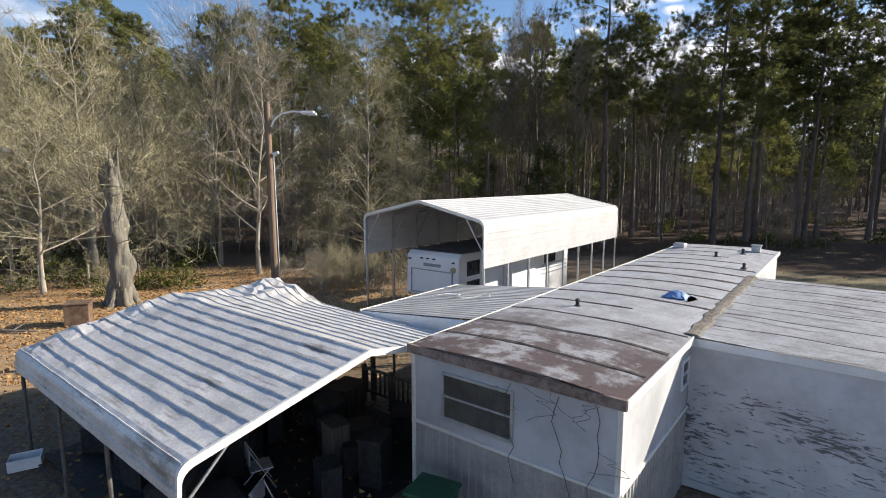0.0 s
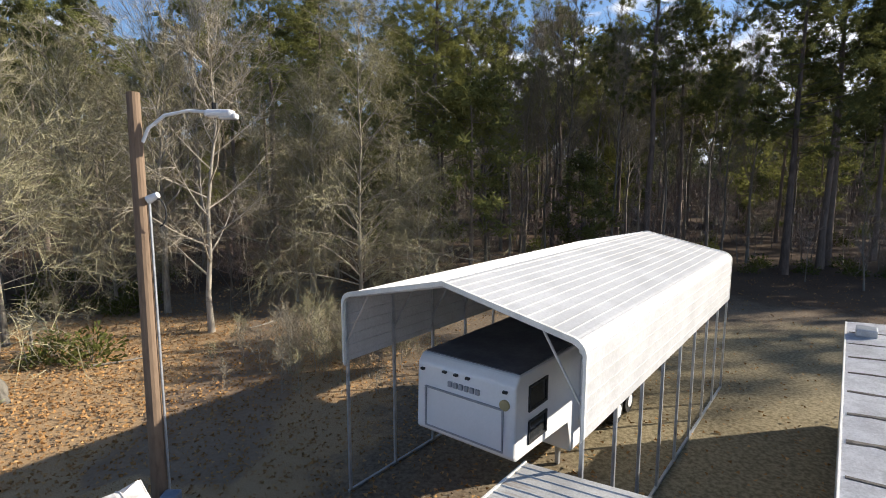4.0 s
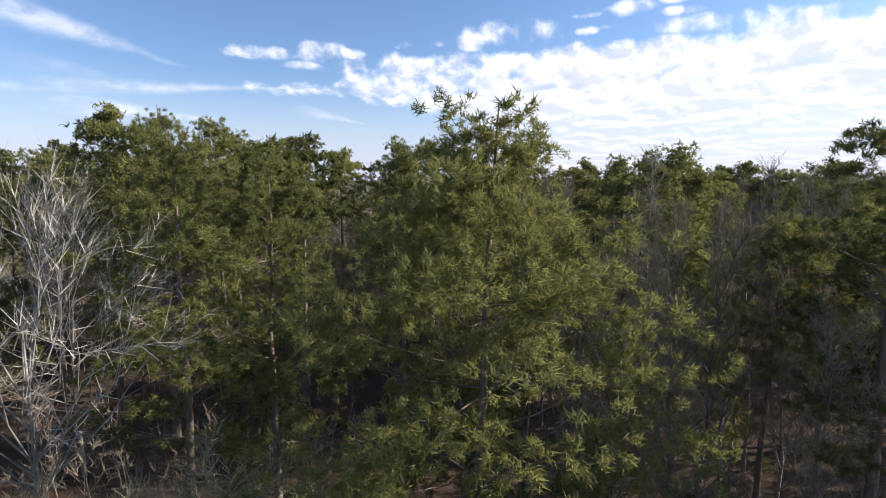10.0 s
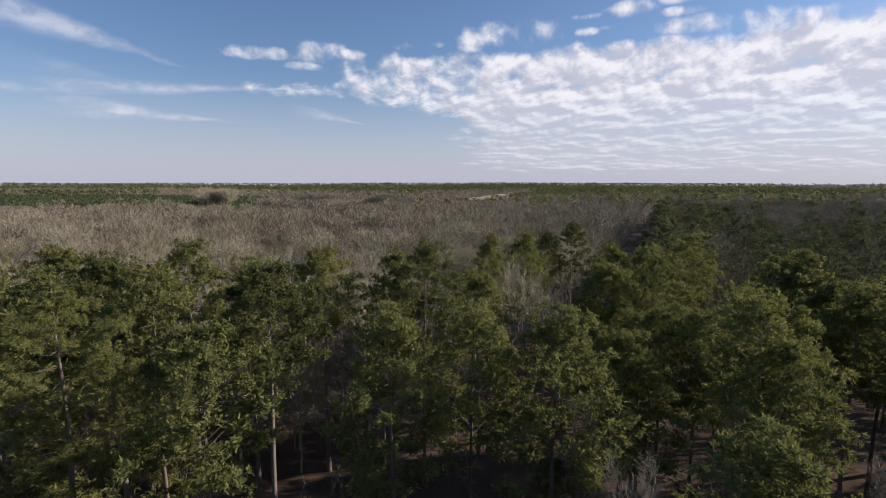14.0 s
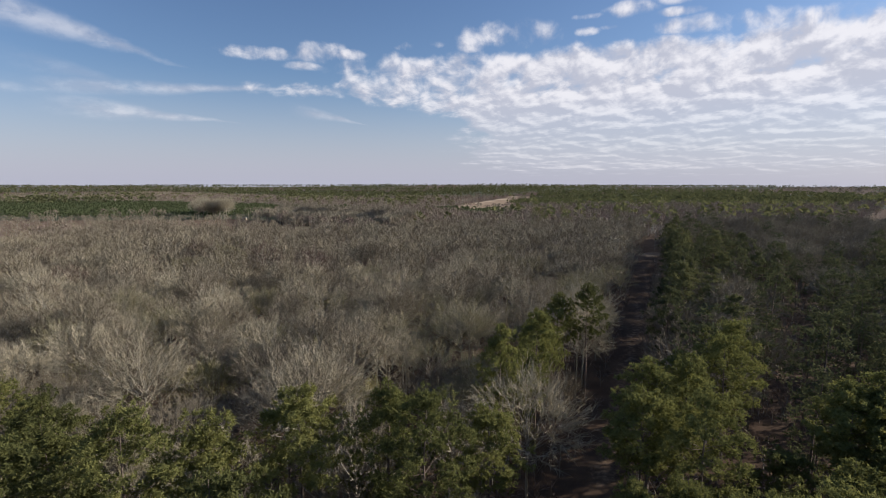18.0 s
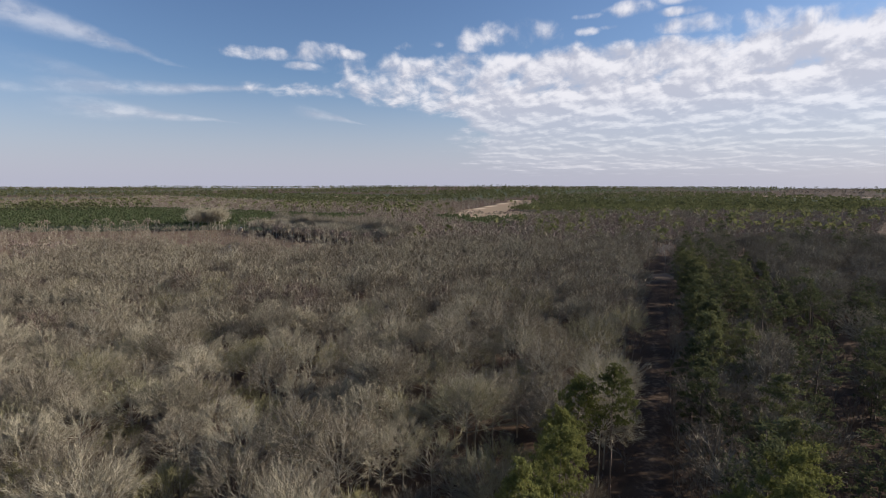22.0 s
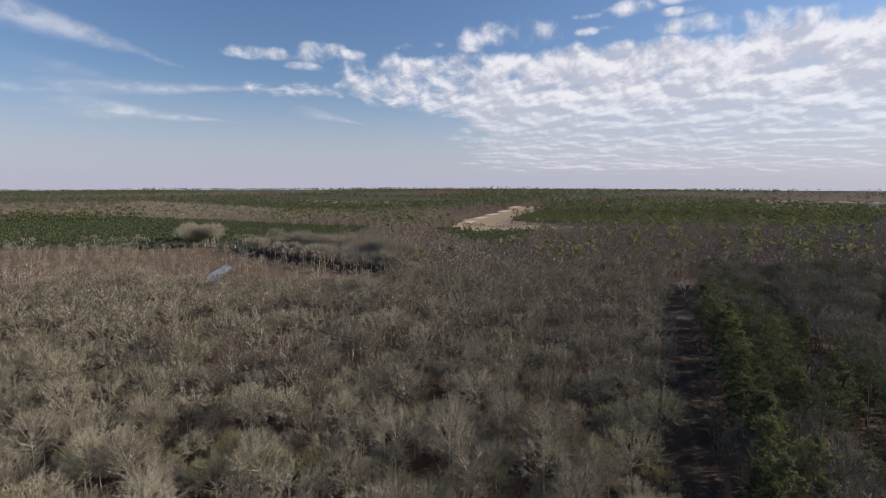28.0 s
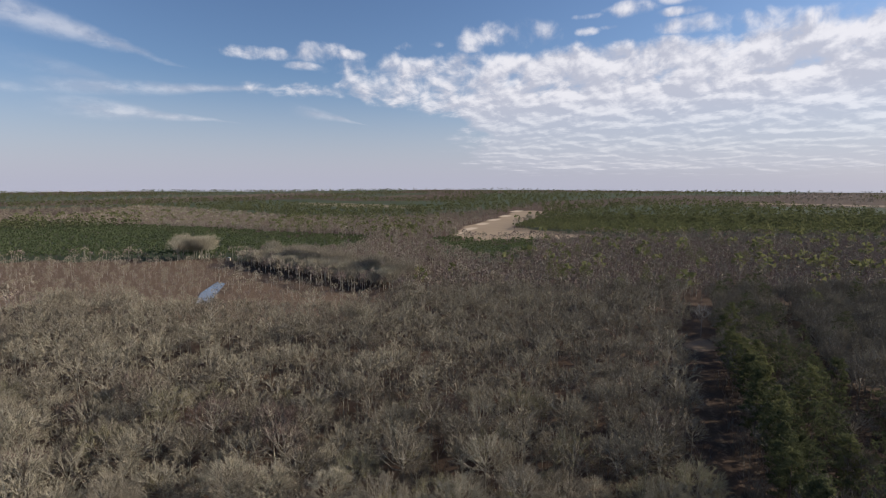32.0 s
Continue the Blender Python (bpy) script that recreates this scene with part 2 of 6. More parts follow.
class Soup:
    """Gathers tubes and blades into arrays."""

    def __init__(self):
        self.v, self.f, self.n = [], [], 0

    def add(self, v, f):
        self.v.append(v)
        self.f.append(f + self.n)
        self.n += len(v)

    def tube(self, pts, radii, k=5):
        p = np.asarray(pts, dtype=float)
        d = unit(np.gradient(p, axis=0))
        ref = np.array([1.0, 0, 0]) if abs(d[0][0]) < 0.8 else np.array([0, 1.0, 0])
        a = unit(np.cross(d, ref))
        b = np.cross(d, a)
        ang = np.arange(k) * 2 * np.pi / k
        ring = a[:, None, :] * np.cos(ang)[None, :, None] + b[:, None, :] * np.sin(ang)[None, :, None]
        v = (p[:, None, :] + ring * np.asarray(radii)[:, None, None]).reshape(-1, 3)
        i = np.arange(len(p) - 1)[:, None] * k + np.arange(k)[None, :]
        j = np.arange(len(p) - 1)[:, None] * k + (np.arange(k)[None, :] + 1) % k
        q = np.stack([i, j, j + k, i + k], -1).reshape(-1, 4)
        self.add(v, np.concatenate([q[:, [0, 1, 2]], q[:, [0, 2, 3]]]))

    def blades(self, base, way, length, width, rng, flip=False, face=None):
        """Thin triangles from base along way; flip: wide at the tip; face: roughly where their flat sides look."""
        n = len(base)
        side = unit(np.cross(way, rng.normal(size=(n, 3)) if face is None else face + rng.normal(0, 0.35, (n, 3)))) * np.reshape(width, (-1, 1)) * 0.5
        tip = base + way * np.reshape(length, (-1, 1))
        v = np.stack([tip - side, tip + side, base], 1) if flip else np.stack([base - side, base + side, tip], 1)
        self.add(v.reshape(-1, 3), np.arange(3 * n).reshape(-1, 3))

    def out(self):
        if not self.v:
            return np.zeros((0, 3)), np.zeros((0, 3), int)
        return np.concatenate(self.v), np.concatenate(self.f)


def pine_parts(seed, H, base, R, limbs, clumps, spikes, tuft=0.42, wide=0.11, k=7, thick=1.0, low=0, sticks=True):
    """Trunk with limbs, and needle tufts. low: extra long limbs near the crown's base."""
    rng = np.random.default_rng(seed)
    wood, leaf = Soup(), Soup()
    r0 = 0.0085 * H * thick + 0.03
    hs = np.linspace(0, 1, 9)
    sway = np.cumsum(rng.normal(0, 0.006 * H, (9, 2)), 0) * hs[:, None]
    axis = np.column_stack([sway, hs * H])
    wood.tube(axis, r0 * (1 - 0.93 * hs ** 1.3) * np.where(hs == 0, 1.35, 1), k)
    at = lambda z: np.array([np.interp(z, axis[:, 2], axis[:, i]) for i in range(3)])
    cs, ds = [], []
    depth, pad = H - base, 0.11 * R + 0.18
    mid = base + 0.46 * depth
    for i in range(limbs + low):
        u = ((i + rng.uniform(0.2, 0.8)) / limbs) ** 1.25 if i < limbs else rng.uniform(0.75, 0.95)
        up = 1.0 - 1.75 * u
        turn = i * 2.4 + rng.uniform(-0.5, 0.5)
        flat = (1 - up ** 1.6) ** 0.72 if up > 0 else (1 - abs(up) ** 2.6) ** 0.45 * (1.0 - 0.45 * up * up)
        o = np.array([math.cos(turn) * flat * R, math.sin(turn) * flat * R, up * depth * 0.53])
        tip = np.array([0, 0, mid]) + o * rng.uniform(0.72, 1.04) * np.array([1, 1, 0.96])
        tip[2] = min(tip[2], H)
        reach = math.hypot(tip[0], tip[1])
        p0 = at(max(base * 0.96, min(H - 0.6, tip[2] - reach * rng.uniform(0.15, 0.55))))
        tip[:2] += p0[:2]
        bow = rng.normal(0, 0.06 * reach, 3) - np.array([0, 0, 0.05 * reach])
        if sticks:
            ts = np.linspace(0, 1, 4)[:, None]
            wood.tube(p0 + (tip - p0) * ts + bow * np.sin(ts * 3.14), np.array([0.030, 0.022, 0.013, 0.005]) * (0.45 + 0.2 * reach), 3)
        around = rng.normal(0, 1, (clumps[0], 3)) * np.array([0.15 * R, 0.15 * R, 0.06 * R + 0.12])
        around[0] = 0
        back = np.where(rng.random(clumps[0]) < 0.3, rng.uniform(0.5, 0.85, clumps[0]), 1.0)[:, None]
        pads = p0 + (tip - p0) * back + around * (1 if i < limbs else 1.3)
        pos = np.repeat(pads, clumps[1], 0)
        off = unit(rng.normal(0, 1, pos.shape) + np.array([0, 0, 0.35])) * rng.uniform(0.65, 1.1, (len(pos), 1)) * np.repeat(rng.uniform(0.75, 1.25, (clumps[0], 1)), clumps[1], 0)
        cs.append(pos + off * np.array([1.0, 1.0, 0.55]) * pad)
        ds.append(unit(unit(off) + 0.25 * unit(o) + np.array([0, 0, 0.35])))
    c, d = np.concatenate(cs), np.concatenate(ds)
    size = tuft * rng.uniform(0.7, 1.3, len(c))
    d2 = np.repeat(d, spikes, 0)
    c2 = np.repeat(c, spikes, 0) + rng.normal(0, 0.34, (len(c) * spikes, 3)) * tuft
    way = unit(d2 * 0.5 + unit(rng.normal(size=(len(c) * spikes, 3))) * np.array([1, 1, 0.8]))
    leaf.blades(c2, way, np.repeat(size, spikes) * rng.uniform(0.7, 1.2, len(c2)), wide * np.repeat(size, spikes) / tuft, rng, False, unit(d2 + 0.5 * unit((c2 - np.array([0, 0, mid])) * np.array([1, 1, 0.6]) / R)))
    return wood.out(), leaf.out()


def bare_parts(seed, H, R, limbs, subs, twigs, tw_len=0.9, tw_wide=0.03, start=0.3, droop=0.0, upright=0.5, k=6, lean=0.02, thick=1.0, fine=True, taper=0.6, low=1.0, inner=0.25):
    """A leafless tree: trunk, limbs and branches; and the twigs apart."""
    rng = np.random.default_rng(seed)
    wood, twig = Soup(), Soup()
    hs = np.linspace(0, 1, 8)
    sway = np.cumsum(rng.normal(0, lean * H, (8, 2)), 0) * hs[:, None]
    axis = np.column_stack([sway, hs * H * 0.9])
    r0 = (0.010 * H + 0.02) * thick
    wood.tube(axis, r0 * (1 - 0.9 * hs) * np.where(hs == 0, 1.3, 1), k)
    at = lambda z: np.array([np.interp(z, axis[:, 2], axis[:, i]) for i in range(3)])
    turn = rng.uniform(0, 6.3)
    bs, bd, bl = [], [], []
    for i in range(limbs):
        t = (i + rng.uniform(0, 1)) / limbs
        t = t ** low
        z = H * (start + (0.88 - start) * t)
        turn += 2.4 + rng.uniform(-0.6, 0.6)
        L = R * (1.05 - taper * t) * rng.uniform(0.75, 1.2)
        o = unit(np.array([math.cos(turn), math.sin(turn), upright + 0.9 * t + rng.uniform(-0.2, 0.2)]))
        p0, bend = at(z), rng.normal(0, 0.16, 3)
        curve = lambda s: p0 + o * L * s[:, None] + bend * L * s[:, None] ** 2 + np.array([0, 0, 0.25 * (1 - 3 * droop)]) * L * s[:, None] ** 2
        wood.tube(curve(np.linspace(0, 1, 5 if fine else 3)), r0 * 0.42 * (1 - 0.5 * t) * np.array([1, 0.75, 0.52, 0.3, 0.1] if fine else [1, 0.55, 0.12]), 4 if fine else 3)
        for j in range(subs):
            s = np.array([rng.uniform(inner, 1.0)])
            q0 = curve(s)[0]
            od = unit(o * 0.8 + rng.normal(0, 0.55, 3) + np.array([0, 0, 0.25 - droop]))
            l2 = L * rng.uniform(0.25, 0.5) * (1.2 - 0.5 * s[0])
            b2 = rng.normal(0, 0.15, 3) - np.array([0, 0, droop])
            c2 = lambda u: q0 + od * l2 * u[:, None] + b2 * l2 * u[:, None] ** 2
            wood.tube(c2(np.linspace(0, 1, 3 if fine else 2)), r0 * 0.13 * np.array([1, 0.6, 0.2] if fine else [1, 0.2]), 3)
            u = rng.uniform(0.1, 1.0, twigs)
            bs.append(c2(u))
            bd.append(unit(od * 0.7 + rng.normal(0, 0.6, (twigs, 3)) + np.array([0, 0, 0.3 - 1.3 * droop])))
            bl.append(tw_len * rng.uniform(0.5, 1.3, twigs))
    b, d, l = np.concatenate(bs), np.concatenate(bd), np.concatenate(bl)
    twig.blades(b, d, l, tw_wide * rng.uniform(0.7, 1.3, len(b)), rng)
    if fine:   # side twigs from the twigs
        s = rng.uniform(0.3, 0.8, len(b))[:, None]
        twig.blades(b + d * l[:, None] * s, unit(d + rng.normal(0, 0.6, d.shape) - np.array([0, 0, droop])), l * 0.6, tw_wide * 0.7, rng)
    return wood.out(), twig.out()


def dome_bare(seed, H, R, limbs, subs, twigs, wide, length, fork=0.34, cheap=False, stout=1.0):
    """A leafless hardwood: limbs fan out to a lumpy dome of fine twigs."""
    rng = np.random.default_rng(seed)
    wood, twig = Soup(), Soup()
    r0 = 0.011 * H * stout
    wood.tube([(0, 0, 0), (0.1, 0.05, H * 0.2), (0.0, 0.1, H * 0.42), (0.15, 0, H * 0.7)], [r0 * 1.2, r0 * 0.9, r0 * 0.7, r0 * 0.2], 3 if cheap else 5)
    c, size = np.array([0, 0, H * 0.63]), np.array([R, R, H * 0.30])
    bs, bd = [], []
    for i in range(limbs):
        u = (i + 0.5) / limbs
        up = 1.0 - 1.12 * u
        a = i * 2.4 + rng.uniform(-0.4, 0.4)
        o = np.array([math.cos(a) * math.sqrt(1 - up * up), math.sin(a) * math.sqrt(1 - up * up), up])
        end = c + o * size * rng.uniform(0.60, 0.88)
        p0 = np.array([0, 0, H * (fork + 0.22 * (1 - u) * rng.uniform(0.5, 1))])
        mid = p0 + (end - p0) * np.array([0.55, 0.55, 0.42]) + rng.normal(0, 0.05 * R, 3)
        wood.tube([p0, mid, end], r0 * np.array([0.42, 0.26, 0.10]), 3)
        for j in range(subs):
            s = rng.uniform(0.15, 1.0)
            q0 = mid + (end - mid) * s
            q1 = end + unit(rng.normal(size=3) + o * 0.8 + np.array([0, 0, 0.35])) * R * 0.52 * rng.uniform(0.35, 1.0)
            way = q1 - q0
            if cheap:
                wood.blades(q0[None], unit(way)[None], np.array([np.linalg.norm(way)]), 0.20, rng)
            else:
                wood.tube([q0, q0 + way * 0.5 + rng.normal(0, 0.12, 3), q1], r0 * np.array([0.16, 0.10, 0.04]), 3)
            bs.append(q0 + way * rng.uniform(0.3, 1.0, (twigs, 1)))
            bd.append(unit(unit(way) * 0.45 + rng.normal(0, 0.55, (twigs, 3)) + o * 0.55 + np.array([0, 0, 0.15])))
    b, d = np.concatenate(bs), np.concatenate(bd)
    twig.blades(b, d, length * rng.uniform(0.5, 1.3, len(b)), wide * rng.uniform(0.7, 1.3, len(b)), rng)
    return wood.out(), twig.out()


def tree_thing(name, wood, crown, bark, foliage, label, category, group="", crown_name="crown", trunk_label=""):
    """A tree as an Empty at its foot with a trunk and a crown."""
    top = tagged(new(name), label, category, group)
    for n, (v, f), m in (("trunk", wood, bark), (crown_name, crown, foliage)):
        ob = new(n, mesh_of(n, [(v, f, m)]))
        ob.parent = top
    return top


def strew(variants, spots, rng, materials, smin=0.85, smax=1.15):
    """Many trees in one mesh: spots are x, y, z rows; variants are (wood, crown) pairs."""
    parts = []
    pick = rng.integers(0, len(variants), len(spots))
    for i, (wood, crown) in enumerate(variants):
        p = spots[pick == i]
        if not len(p):
            continue
        a, s = rng.uniform(0, 6.3, len(p)), rng.uniform(smin, smax, len(p))
        c, sn = np.cos(a) * s, np.sin(a) * s
        for (v, f), m in ((wood, materials[0]), (crown, materials[1])):
            if not len(f):
                continue
            x = v[None, :, 0] * c[:, None] - v[None, :, 1] * sn[:, None] + p[:, 0:1]
            y = v[None, :, 0] * sn[:, None] + v[None, :, 1] * c[:, None] + p[:, 1:2]
            z = v[None, :, 2] * s[:, None] + p[:, 2:3]
            fs = f[None] + (np.arange(len(p)) * len(v))[:, None, None]
            parts.append((np.stack([x, y, z], -1).reshape(-1, 3), fs.reshape(-1, 3), m))
    return parts


def jitter_grid(rng, x0, x1, y0, y1, gap):
    xs, ys = np.meshgrid(np.arange(x0, x1, gap), np.arange(y0, y1, gap))
    p = np.column_stack([xs.ravel(), ys.ravel()])
    return p + rng.uniform(-0.42, 0.42, p.shape) * gap


# ---- the lie of the land ----
def lane(y):
    """The middle line of the long straight firebreak."""
    return 51.5 + (y - 199.5) * 0.43


def lane_two(y):
    return 29.9 + (y - 109.7) * 0.784


def inside(x, y, poly):
    hit = np.zeros(np.shape(x), bool)
    for (ax, ay), (bx, by) in zip(poly, poly[1:] + poly[:1]):
        cross = ((ay > y) != (by > y)) & (x < (bx - ax) * (y - ay) / (by - ay + 1e-9) + ax)
        hit ^= cross
    return hit


MARSH = [(-520, 470), (-324, 462), (-255, 452), (-204, 446), (-164, 432), (-126, 420), (-86, 428), (-40, 428), (-46, 509), (-89, 513), (-137, 552), (-165, 576), (-214, 636), (-227, 669), (-328, 664), (-520, 650)]
POND = [(-182, 471), (-172, 471), (-181, 506), (-190, 541), (-200, 548), (-193, 502)]
FIELD = [(8, 928), (49, 859), (112, 880), (177, 875), (250, 935), (192, 978), (124, 1084), (207, 1312), (295, 1581), (218, 1611), (182, 1523), (104, 1273), (35, 1097)]
PLANTATION = [(-1500, 655), (-534, 655), (-333, 672), (-219, 680), (-171, 690), (-109, 755), (-110, 860), (-267, 925), (-414, 1005), (-640, 1075), (-800, 1110), (-941, 1180), (-1500, 1330)]
BARE_STRIP = [(-10, 1204), (-157, 1131), (-367, 1265), (-568, 1440), (-949, 1717), (-861, 1334), (-861, 1204), (-640, 1093), (-414, 1023), (-267, 941), (-124, 910), (-40, 930)]
PLANTATION_TWO = [(-5, 866), (44, 815), (128, 830), (93, 697), (45, 640), (-1, 713), (-25, 825)]
PLANTATION_THREE = [(116, 1030), (187, 1200), (283, 1488), (609, 1900), (1500, 1800), (1084, 1385), (646, 875), (425, 905), (260, 905), (200, 955)]


def far_noise(x, y, scale, seed):
    k = np.random.default_rng(seed)
    s = np.zeros(np.shape(x))
    for i in range(7):
        a, ph, q = k.uniform(0, 6.3), k.uniform(0, 6.3), scale * k.uniform(0.6, 1.8)
        s += np.sin((x * math.cos(a) + y * math.sin(a)) / q + ph)
    return s / 7


def rise(x, y):
    """Flat near by, low hills along the skyline."""
    r = np.hypot(x, y - 60)
    t = np.clip((r - 1500) / 3100, 0, 1)
    return (3 + 14 * far_noise(x, y, 420, 3)) * t * t * (3 - 2 * t)


# ground: one sheet of rings out to the horizon
rings = np.concatenate([[0.0], np.geomspace(1.2, 4870, 170)])
spokes = 288
ang = np.arange(spokes) * 2 * np.pi / spokes
gx = (rings[:, None] * np.sin(ang)[None]).ravel()
gy = (40 + rings[:, None] * np.cos(ang)[None]).ravel()
rough_land = np.array([noise.noise((x * 0.09, y * 0.09, 3.0)) for x, y in zip(gx, gy)])
yard_flat = np.clip((np.hypot(gx, gy - 12) - 26) / 25, 0, 1)
gz = rise(gx, gy) + rough_land * 0.45 * yard_flat - 0.02
i0 = np.arange(len(rings) - 1)[:, None] * spokes + np.arange(spokes)[None]
i1 = np.arange(len(rings) - 1)[:, None] * spokes + (np.arange(spokes)[None] + 1) % spokes
quads = np.stack([i0, i0 + spokes, i1 + spokes, i1], -1).reshape(-1, 4)


def soft_in(x, y, poly, edge=6.0):
    acc = np.zeros(np.shape(x))
    for ox, oy in ((0, 0), (edge, 0), (-edge, 0), (0, edge), (0, -edge)):
        acc += inside(x + ox, y + oy, poly)
    return acc / 5


dist = np.hypot(gx, gy - 40)
leaves = np.clip(1 - np.hypot((gx + 15) / 15, (gy - 24) / 13) ** 2, 0, 1) * 1.6
grass = 0.8 * np.clip(1.3 - np.hypot((gx - 16) / 19, (gy - 23) / 12) ** 2, 0, 1)
yard = np.clip(2.2 - np.hypot((gx + 2) / 26, (gy - 10) / 26) ** 2, 0, 1)
track = np.clip(1.4 - np.abs(gx - (-8 - (gy - 26) * 0.10)) / 2.2, 0, 1) * (gy > 20) * (gy < 45)
lanes = np.maximum(0.45 * np.clip(1.5 - np.abs(gx - lane(gy)) / 3.6, 0, 1) * (gy > 128) * (gy < 415), 0.25 * np.clip(1.4 - np.abs(gx - lane_two(gy)) / 2.6, 0, 1) * (gy > 95) * (gy < 230))
lanes = np.maximum(lanes, np.clip(1.5 - np.hypot(gx - 129, gy - 376) / 8, 0, 1))
tan = np.maximum(soft_in(gx, gy, FIELD, 8), 0.55 * np.clip((far_noise(gx, gy, 160, 11) - 0.33) * 9, 0, 1) * (dist > 1500) * (dist < 2900))
green = np.maximum.reduce([soft_in(gx, gy, PLANTATION), soft_in(gx, gy, PLANTATION_TWO), soft_in(gx, gy, PLANTATION_THREE), np.clip((far_noise(gx, gy, 230, 5) + 0.10) * 7, 0, 1) * (dist > 1150) * (1 - soft_in(gx, gy, BARE_STRIP))])
reed = soft_in(gx, gy, MARSH, 10)
sand = np.clip(1.4 - np.abs((gx - 16) - (gy - 957) * 0.297) / 8, 0, 1) * (gy > 950) * (gy < 1600)

me = mesh_of("ground", [(np.column_stack([gx, gy, gz]), quads, bpy.data.materials.new("land"))])
for key, (r, g, b) in {"yard": (np.clip(leaves, 0, 1), np.clip(grass, 0, 1), np.clip(yard, 0, 1)), "open": (np.maximum(track, lanes), tan, green), "wet": (reed, sand, lanes)}.items():
    at = me.attributes.new(key, "FLOAT_COLOR", "POINT")
    at.data.foreach_set("color", np.column_stack([r, g, b, np.ones(len(gx))]).astype(np.float32).ravel())
me.polygons.foreach_set("use_smooth", np.ones(len(me.polygons), bool))
ground = tagged(new("ground", me), "leaf-strewn yard soil and forest floor running to the horizon", "ground", "", "structure")


def land(m):
    m.use_nodes = True
    k = Nodes(m.node_tree)
    co = k.n("ShaderNodeTexCoord").outputs["Object"]
    chan = {}
    for key in ("yard", "open", "wet"):
        a = k.n("ShaderNodeAttribute")
        a.attribute_name = key
        chan[key] = k.n("ShaderNodeSeparateColor", ins={0: a.outputs["Color"]}).outputs
    edge = k.noise(co, 0.7, 6.0, 0.65)
    small = k.noise(co, 9.0, 4.0, 0.65)
    tiny = k.noise(co, 45.0, 3.0, 0.6)
    broad = k.noise(co, 0.12, 4.0, 0.6)
    rag = lambda s, lo=0.35, hi=0.65: k.step(k.math("ADD", s, k.math("MULTIPLY", k.math("SUBTRACT", edge, 0.5), 0.9)), lo, hi)
    litter = k.mix(k.step(small, 0.35, 0.65), (0.050, 0.033, 0.023), (0.115, 0.074, 0.048))
    litter = k.mix(k.step(broad, 0.40, 0.65), litter, k.mix(tiny, (0.070, 0.046, 0.031), (0.155, 0.106, 0.068)))
    dirt = k.mix(k.step(small, 0.3, 0.7), (0.125, 0.092, 0.062), (0.245, 0.190, 0.130))
    orange = k.mix(k.step(tiny, 0.35, 0.62), (0.24, 0.150, 0.078), (0.50, 0.345, 0.19))
    turf = k.mix(k.step(small, 0.35, 0.65), (0.15, 0.122, 0.070), (0.29, 0.24, 0.150))
    col = k.mix(rag(chan["yard"][2], 0.3, 0.8), litter, dirt)
    col = k.mix(rag(chan["yard"][1]), col, turf)
    col = k.mix(rag(chan["yard"][0]), col, orange)
    col = k.mix(rag(chan["open"][0]), col, k.mix(small, (0.17, 0.115, 0.075), (0.34, 0.25, 0.165)))
    col = k.mix(rag(chan["wet"][0]), col, k.mix(k.step(edge, 0.35, 0.65), (0.105, 0.068, 0.045), (0.20, 0.140, 0.090)))
    pinef = k.mix(k.noise(co, 0.05, 5.0, 0.7), (0.050, 0.066, 0.034), (0.084, 0.100, 0.054))
    col = k.mix(k.step(chan["open"][2], 0.3, 0.7), col, pinef)
    straw = k.mix(k.noise(co, 0.02, 5.0, 0.7), (0.27, 0.19, 0.12), (0.42, 0.32, 0.21))
    col = k.mix(k.step(chan["open"][1], 0.3, 0.7), col, straw)
    col = k.mix(k.step(chan["wet"][1], 0.3, 0.7), col, (0.58, 0.46, 0.32))
    h = k.math("ADD", small, k.math("MULTIPLY", tiny, 0.5))
    bump = k.n("ShaderNodeBump", ins={"Height": h, "Distance": 0.02, "Strength": 0.7})
    b = k.n("ShaderNodeBsdfPrincipled", ins={"Base Color": col, "Roughness": 0.95, "Specular IOR Level": 0.1, "Normal": bump.outputs[0]})
    o = k.n("ShaderNodeOutputMaterial")
    k.t.links.new(b.outputs[0], o.inputs[0])


land(me.materials[0])

# the beaver pond in the marsh
pv = np.array([(x, y, 0.30) for x, y in POND])
water = new("water", mesh_of("water", [(pv, np.array([[0, 1, 2], [0, 2, 5], [2, 3, 5], [3, 4, 5]]), two("pond water", (0.20, 0.20, 0.205), (0.27, 0.27, 0.275), 0.5, 6.0, 0.06, 0.0, 0.01, 0.6))]))
tagged(water, "narrow still pond reflecting the pale sky", "water", "", "structure")

# ---- trees ----


def plant(kind, spots, group, seed, smin=0.88, smax=1.12):
    """Copies of the given model trees at the spots; the first copies are the models themselves."""
    r = random.Random(seed)
    for i, (x, y) in enumerate(spots):
        model = kind[i % len(kind)]
        s = r.uniform(smin, smax)
        m = Matrix.Translation((x, y, -0.15)) @ Matrix.Rotation(r.uniform(0, 6.3), 4, "Z") @ Matrix.Scale(s, 4)
        if i < len(kind):
            model.matrix_world = m
            model["group"] = group
        else:
            c = copy_thing(model, Matrix())
            c.matrix_basis = m
    return


rng = np.random.default_rng(7)
